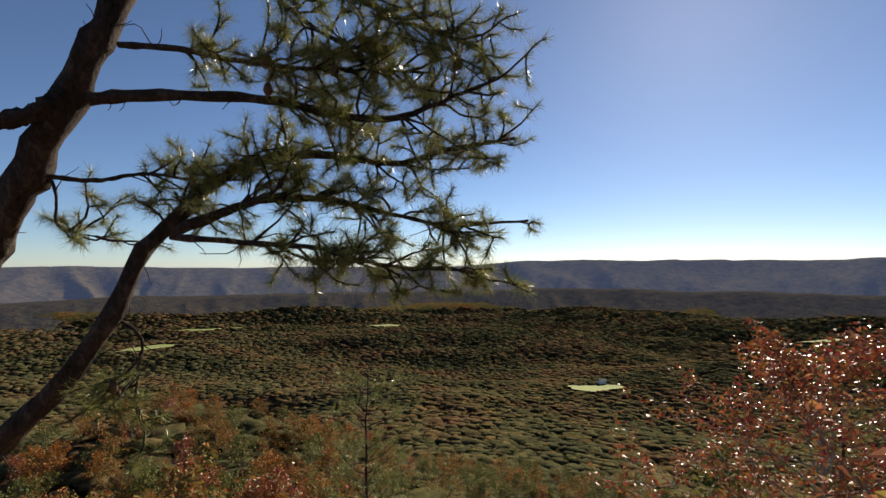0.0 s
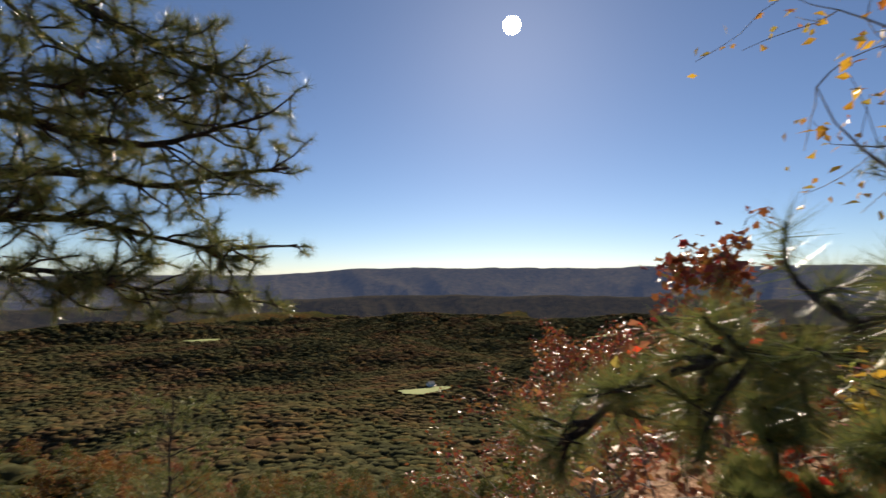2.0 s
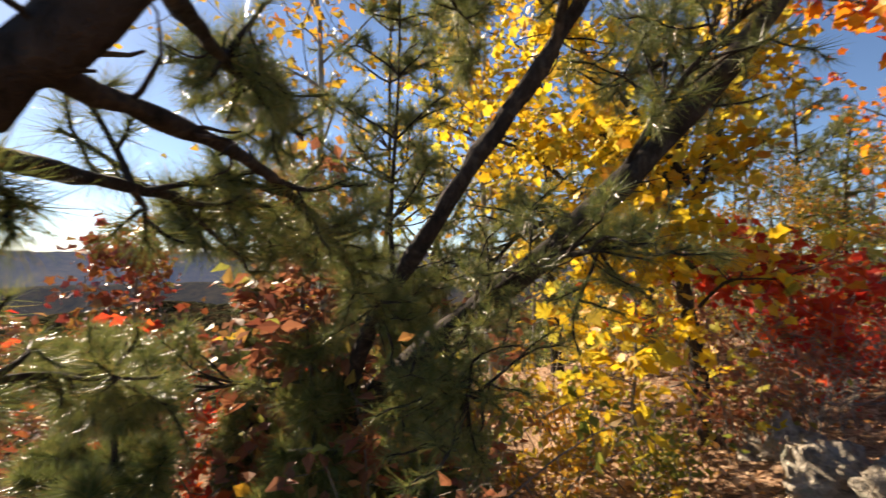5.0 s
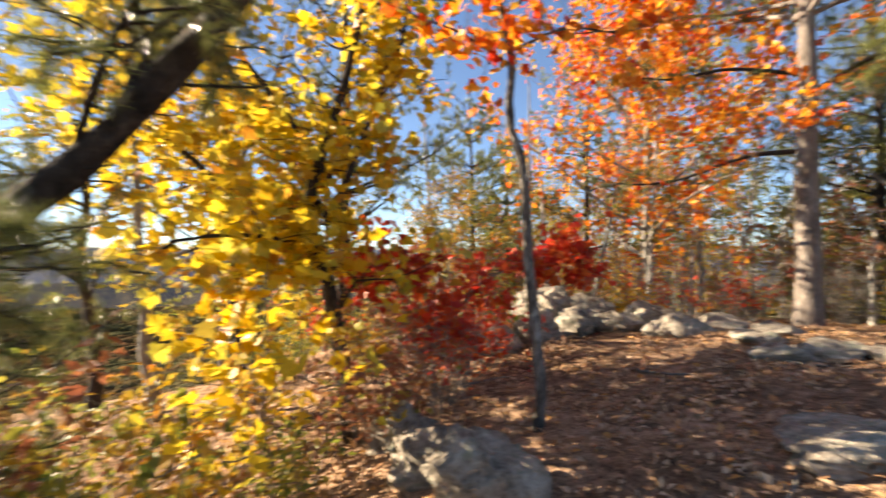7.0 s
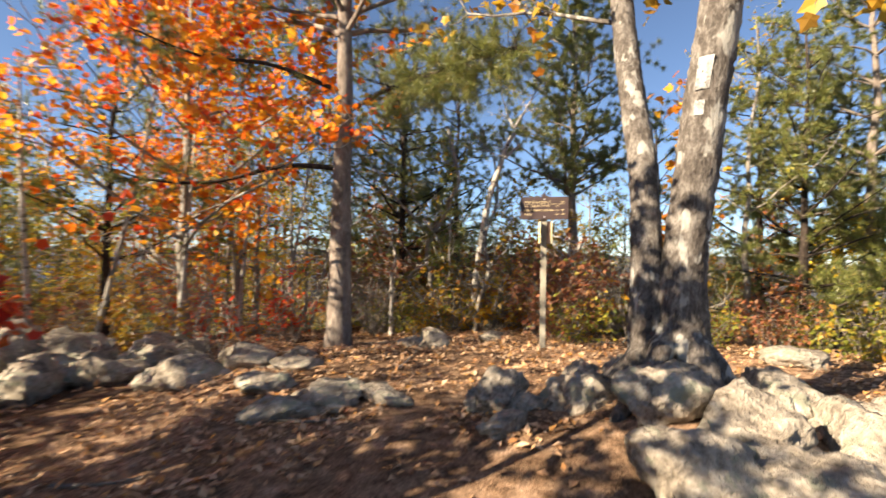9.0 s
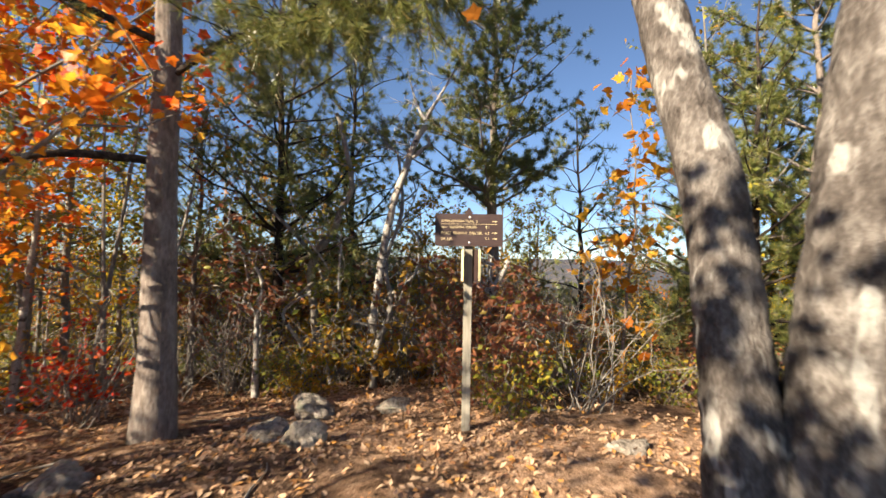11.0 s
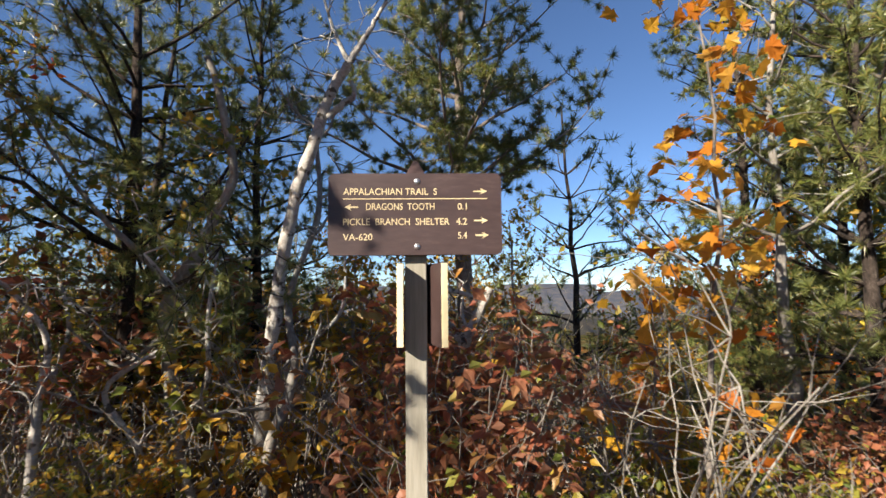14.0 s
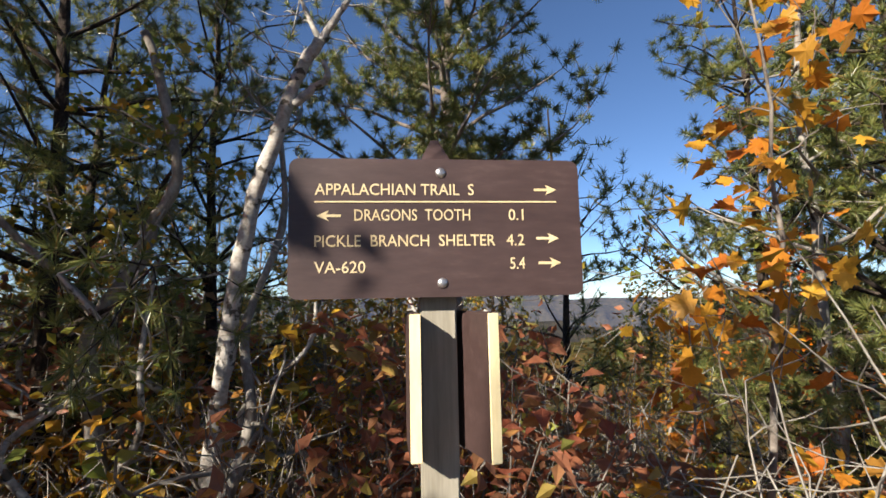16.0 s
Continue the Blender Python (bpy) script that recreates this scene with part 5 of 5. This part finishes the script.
# undergrowth
bushes = [shrub("shrub", (0, 0, -400), 1.15, 0.5, M_BROWN, 171, 14, 6, 9, 0.078, LEAF_PLAIN, "shrub with curled red-brown leaves", "undergrowth"),
          shrub("shrub", (0, 0, -400), 1.0, 0.6, M_GREEN, 172, 14, 6, 8, 0.07, LEAF_PLAIN, "shrub with yellow-green leaves", "undergrowth"),
          shrub("bare_shrub", (0, 0, -400), 1.2, 0.5, None, 173, 16, 8, 0, 0.05, LEAF_PLAIN, "tangle of bare grey twigs", "undergrowth", M_GREYBARK),
          shrub("shrub", (0, 0, -400), 0.9, 0.5, M_GOLD, 174, 12, 6, 8, 0.07, LEAF_PLAIN, "shrub with gold-brown leaves", "undergrowth"),
          shrub("shrub", (0, 0, -400), 1.1, 0.5, M_RED, 175, 12, 6, 8, 0.07, LEAF_PLAIN, "shrub with deep red leaves", "undergrowth")]


def plant(k, x, y, s=1.0):
    copy_thing(bushes[k], pose(x, y, float(height(x, y)) - 0.03, 0, 0, 360 * g.random()) @ Matrix.Scale(s, 4))


for q in range(34):
    x, y = 3.3 + 5.1 * g.random(), -10.0 - 2.6 * g.random()
    plant((0, 2, 3, 2, 1, 2, 2, 0, 2)[q % 9], x, y, 0.8 + 0.5 * g.random())
for q in range(26):
    plant((3, 1, 3, 0)[q % 4], 5.2 + 7 * g.random(), -11.0 - 2.8 * g.random(), 1.2 + 0.9 * g.random())
for q in range(9):
    plant((1, 0, 2, 3)[q % 4], 1.2 + 2.2 * g.random(), -11.2 - 1.6 * g.random(), 0.6 + 0.4 * g.random())
for q in range(26):
    plant((3, 2, 1, 4, 0)[q % 5], 7.3 + 5 * g.random(), -1 - 9 * g.random(), 0.7 + 0.5 * g.random())
for q in range(14):
    plant((2, 0, 2, 1)[q % 4], -2.2 + 3.2 * g.random(), -9 - 4 * g.random(), 0.7 + 0.4 * g.random())
for x, y, k, s in ((5.6, -2.3, 0, 0.7), (5.9, -2.8, 4, 0.8), (5.2, -2.5, 2, 0.8), (6.3, -3.2, 4, 1.1), (6.6, -2.6, 2, 1.1), (4.6, -1.3, 1, 0.8), (4.3, -0.6, 3, 0.9), (3.6, 0.1, 1, 1.2), (3.3, 0.6, 3, 1.3), (4.0, 0.4, 0, 1.1), (4.9, 0.2, 1, 1.3), (3.1, 1.3, 4, 1.2), (2.5, 1.7, 0, 1.0), (4.4, 1.3, 1, 1.5), (5.4, -0.6, 3, 1.2), (2.9, 0.1, 0, 0.9), (5.0, -1.9, 0, 0.8)):
    plant(k, x, y, s)
for o in bushes:
    for c in list(o.children):
        bpy.data.objects.remove(c)
    bpy.data.objects.remove(o)
# low yellow spray of the maple, beside the path
broadleaf("maple_sapling", on(4.75, -1.15), 1.9, 0.02, M_YELLOW, M_TWIG, 181, low=0.2, reach=0.4, limbs=12, twigs=5, per=6, size=0.12, shape=LEAF_MAPLE, label="small yellow maple sapling beside the path")

# ---- rocks ----


def rock(x, y, size, seed, label="pale lichened sandstone rock half buried in soil", sink=0.35, turn=0.0, group="rocks"):
    bm = bmesh.new()
    bmesh.ops.create_icosphere(bm, subdivisions=5 if size[0] > 0.5 else 4, radius=1)
    off = Vector((seed * 3.7, seed * 1.3, seed * 7.1))
    g = np.random.default_rng(seed)
    cuts = [(Vector(unit(g.normal(size=3))), 0.45 + 0.35 * g.random()) for _ in range(12)]
    for v in bm.verts:
        p = v.co.copy()
        for nrm, lim in cuts:
            over = p.dot(nrm) - lim
            if over > 0:
                p -= nrm * over * 0.85
        p *= 1 + 0.28 * noise.noise(p * 1.5 + off) - 0.2 * abs(noise.noise(p * 3.2 + off)) + 0.12 * noise.noise(p * 7 + off) + 0.06 * noise.noise(p * 15 + off) + 0.035 * noise.noise(p * 31 + off)
        v.co = Vector((p.x * size[0], p.y * size[1], p.z * size[2]))
    ob = part("rock", bm, M_ROCK, None, label, True)
    ob.location, ob.rotation_euler = (x, y, float(height(x, y)) + size[2] * (1 - 2 * (sink if size[0] > 0.36 else 0.46))), (0, 0, radians(turn))
    return tagged(ob, "", "rock", group)


ROCKS = [(7.35, -4.25, 0.55, 0.42, 0.34), (7.6, -4.9, 0.5, 0.45, 0.32), (7.4, -5.5, 0.42, 0.5, 0.28), (7.5, -6.1, 0.45, 0.4, 0.24), (7.2, -6.8, 0.4, 0.3, 0.2), (7.9, -5.3, 0.6, 0.6, 0.3), (7.0, -3.6, 0.4, 0.35, 0.3), (6.6, -7.2, 0.3, 0.25, 0.16), (8.75, -4.85, 0.75, 0.55, 0.45), (8.25, -5.5, 0.65, 0.5, 0.42), (7.9, -6.2, 0.55, 0.45, 0.36), (8.5, -6.9, 0.5, 0.4, 0.26), (6.75, -6.7, 0.38, 0.28, 0.2), (6.4, -5.7, 0.4, 0.3, 0.22),
         (3.75, -2.45, 0.4, 0.32, 0.36), (4.3, -2.2, 0.3, 0.25, 0.3), (3.4, -2.1, 0.25, 0.2, 0.2), (4.9, -2.1, 0.3, 0.25, 0.34),
         (1.6, -5.75, 0.75, 0.55, 0.2), (2.15, -5.6, 0.4, 0.35, 0.2), (1.2, -5.0, 0.55, 0.45, 0.2), (2.0, -6.15, 0.45, 0.3, 0.24), (1.4, -6.3, 0.5, 0.35, 0.3), (3.35, -6.35, 0.32, 0.22, 0.18), (3.05, -6.75, 0.25, 0.2, 0.14), (3.2, -5.9, 0.2, 0.16, 0.1), (1.2, -6.6, 0.6, 0.5, 0.34), (0.9, -7.6, 0.5, 0.4, 0.3), (3.42, -6.25, 0.3, 0.22, 0.24), (3.0, -6.62, 0.24, 0.2, 0.2), (2.8, -7.15, 0.28, 0.2, 0.2), (2.85, -6.3, 0.34, 0.26, 0.2), (2.4, -6.2, 0.42, 0.3, 0.2), (1.8, -7.0, 0.5, 0.35, 0.26), (4.75, -5.95, 0.4, 0.3, 0.14), (3.3, -4.3, 0.5, 0.4, 0.12),
         (5.4, -8.4, 0.26, 0.2, 0.2), (5.9, -8.6, 0.35, 0.25, 0.16), (6.0, -9.3, 0.4, 0.28, 0.16), (5.2, -9.6, 0.3, 0.2, 0.12), (4.9, -5.6, 0.35, 0.28, 0.14), (5.5, -5.9, 0.3, 0.25, 0.14), (4.4, -6.2, 0.3, 0.2, 0.1), (5.9, -6.6, 0.35, 0.3, 0.16), (3.2, -4.1, 0.35, 0.25, 0.12), (2.3, -3.3, 0.3, 0.2, 0.08), (1.6, -9.6, 0.4, 0.3, 0.2), (2.9, -9.2, 0.2, 0.15, 0.09)]
for q, (x, y, a, b, c) in enumerate(ROCKS):
    rock(x, y, (a, b, c), 300 + q, turn=q * 47)

# ---- fallen leaves ----
g = np.random.default_rng(401)
n = 46000
x, y = -1.5 + 11 * g.random(n), -12 + 13.5 * g.random(n)
ok = (value_noise(x * 1.3, y * 1.3, 41) + 0.5 * value_noise(x * 4, y * 4, 42) > -0.8 + g.random(n) * 0.7) & (y < 1.8)
x, y = x[ok], y[ok]
geo = Geo()
leaves(geo, np.stack([x, y, height(x, y) + 0.008 + 0.015 * g.random(len(x))], -1), 0.06, LEAF_PLAIN, g, 0.0, 0.85)
tagged(new("leaf_litter", geo.mesh("leaf_litter", M_LITTER, False)), "dry brown and tan fallen leaves strewn on the soil", "leaves", kind="stuff")
# fallen sticks
for q in range(16):
    x, y = 2.5 + 5 * g.random(), -10 + 8.5 * g.random()
    a = g.random() * 6.28
    geo = Geo()
    b = bough((0, 0, 0.012), (math.cos(a), math.sin(a), 0), 0.3 + 0.6 * g.random(), g, 0.12, 0, 7)
    for p in b:
        p[2] = float(height(x + p[0], y + p[1]) - height(x, y)) + 0.012
    tube(geo, b, np.linspace(0.012, 0.005, 7), 6, 0.1, g)
    ob = tagged(new("stick", geo.mesh("stick", M_GREYBARK)), "grey dead stick lying on the leaf litter", "stick", "fallen sticks")
    ob.location = (x, y, float(height(x, y)))

# ---- the trail sign ----


def lettering(words, width, tall, at, parent):
    cu = bpy.data.curves.new("words", "FONT")
    cu.body, cu.extrude, cu.align_x, cu.resolution_u = words, 0.001, "LEFT", 3
    tmp = new("lettering", cu)
    bpy.context.view_layer.update()
    me = bpy.data.meshes.new_from_object(tmp.evaluated_get(bpy.context.evaluated_depsgraph_get()))
    bpy.data.objects.remove(tmp)
    co = np.zeros(len(me.vertices) * 3)
    me.vertices.foreach_get("co", co)
    co = co.reshape(-1, 3)
    lo, hi = co.min(0), co.max(0)
    out = np.stack([at[0] + (co[:, 0] - lo[0]) / (hi[0] - lo[0]) * width, np.full(len(co), at[1]) - co[:, 2], at[2] + ((co[:, 1] - lo[1]) / (hi[1] - lo[1]) - 0.5) * tall], -1)
    me.vertices.foreach_set("co", out.ravel())
    me.materials.append(M_CREAM)
    return child("lettering", me, parent, "routed cream letters reading " + words)


def arrow(at, width, parent, point):
    bm = bmesh.new()
    h = 0.011
    sh = [(-0.5, -0.12), (0.1, -0.12), (0.0, -0.5), (0.5, 0), (0.0, 0.5), (0.1, 0.12), (-0.5, 0.12)]
    v = [bm.verts.new((at[0] + p[0] * width * point, at[1], at[2] + p[1] * 2 * h)) for p in (sh if point > 0 else sh[::-1])]
    f = bm.faces.new(v)
    r = bmesh.ops.extrude_face_region(bm, geom=[f])
    for e in r["geom"]:
        if isinstance(e, bmesh.types.BMVert):
            e.co.y -= 0.001
    bmesh.ops.recalc_face_normals(bm, faces=bm.faces[:])
    return part("arrow", bm, M_CREAM, parent, "routed cream arrow")


def trail_sign():
    top = tagged(new("trail_sign"), "brown wooden trail sign with cream lettering on a weathered post", "sign")
    bx, by, foot = SIGN_AT[0], SIGN_AT[1], float(height(SIGN_AT[0], SIGN_AT[1]))
    top.location, top.rotation_euler = (bx, by, foot), (0, 0, radians(SIGN_TURN))
    mid = 2.51 - foot
    bm = box((0.078, 0.078, mid + 0.14 + 0.3), (0, 0, (mid + 0.14 - 0.3) / 2), 0.004)
    cap = box((0.08, 0.08, 0.08), (0, 0, mid + 0.18), 0.003)
    for v in cap.verts:
        if v.co.z > mid + 0.2:
            v.co.x, v.co.y, v.co.z = v.co.x * 0.25, v.co.y * 0.25, v.co.z - 0.01
    part("post_cap", cap, M_SIGN, top, "dark brown pointed post top")
    part("post", bm, M_POST, top, "weathered grey-tan square post")
    w, h, th = 0.615, 0.292, 0.03
    bm = bmesh.new()
    pts = []
    for cx, cz, a0 in ((w / 2 - 0.02, h / 2 - 0.02, 0), (-w / 2 + 0.02, h / 2 - 0.02, 90), (-w / 2 + 0.02, -h / 2 + 0.02, 180), (w / 2 - 0.02, -h / 2 + 0.02, 270)):
        pts += [(cx + 0.02 * math.cos(radians(a0 + s * 22.5)), cz + 0.02 * math.sin(radians(a0 + s * 22.5))) for s in range(5)]
    y0 = -0.046 - th
    f = bm.faces.new([bm.verts.new((p[0], y0, mid + p[1])) for p in pts])
    r = bmesh.ops.extrude_face_region(bm, geom=[f])
    for e in r["geom"]:
        if isinstance(e, bmesh.types.BMVert):
            e.co.y += th
    bmesh.ops.recalc_face_normals(bm, faces=bm.faces[:])
    plate = part("board", bm, M_SIGN, top, "dark brown painted board with rounded corners")
    yl = y0 - 0.0005

    def X(fr):
        return -w / 2 + fr * w

    def Z(fr):
        return mid + h / 2 - fr * h

    tall = 0.024
    for words, a, b, row in (("APPALACHIAN TRAIL  S", 0.086, 0.625, 0.225), ("DRAGONS  TOOTH", 0.217, 0.61, 0.41), ("0.1", 0.745, 0.797, 0.41), ("PICKLE  BRANCH  SHELTER", 0.086, 0.695, 0.595), ("4.2", 0.735, 0.797, 0.595), ("VA-620", 0.086, 0.253, 0.78), ("5.4", 0.745, 0.797, 0.765)):
        lettering(words, (b - a) * w, tall, (X(a), yl, Z(row)), plate)
    for fr, row, way in ((0.878, 0.225, 1), (0.132, 0.415, -1), (0.88, 0.585, 1), (0.885, 0.765, 1)):
        arrow((X(fr), yl, Z(row)), 0.08 * w, plate, way)
    part("line", box((0.83 * w, 0.002, 0.003), (X(0.5), yl - 0.0005, Z(0.315)), 0), M_CREAM, plate, "thin routed cream line")
    for row in (0.1, 0.9):
        bm = bmesh.new()
        bmesh.ops.create_uvsphere(bm, u_segments=16, v_segments=8, radius=0.011, matrix=Matrix.Translation((X(0.51), y0 - 0.001, Z(row))) @ Matrix.Diagonal((1, 0.5, 1, 1)))
        part("bolt", bm, M_STEEL, top, "round galvanised bolt head", True)
    # two small boards on the post's sides, their pale edges to the front
    for sx, dz, deep in ((-1, 0.0, 0.15), (1, 0.0, 0.19)):
        side = tagged(new("side_board", None), "brown side board with a pale raw edge")
        side.parent = top
        hinge = sx * 0.06
        side.matrix_basis = Matrix.Translation((hinge, 0.0, 0)) @ Matrix.Rotation(radians(17 if sx > 0 else 2), 4, "Z") @ Matrix.Translation((-hinge, 0.0, 0))
        x = sx * (0.0445 + 0.0125)
        zc = mid - h / 2 - 0.03 - 0.145
        yc = -0.085 + 0.04 if sx > 0 else -0.075 + 0.04
        part("panel", box((0.022, deep, 0.29), (x, yc, zc + dz), 0.004), M_SIGN, side)
        part("edge", box((0.0225, 0.004, 0.284), (x, yc - deep / 2 - 0.001, zc + dz), 0.001), M_EDGE, side, "pale raw wooden edge")
    return top


SIGN_AT, SIGN_TURN = (4.28, -9.25), -160.3
trail_sign()
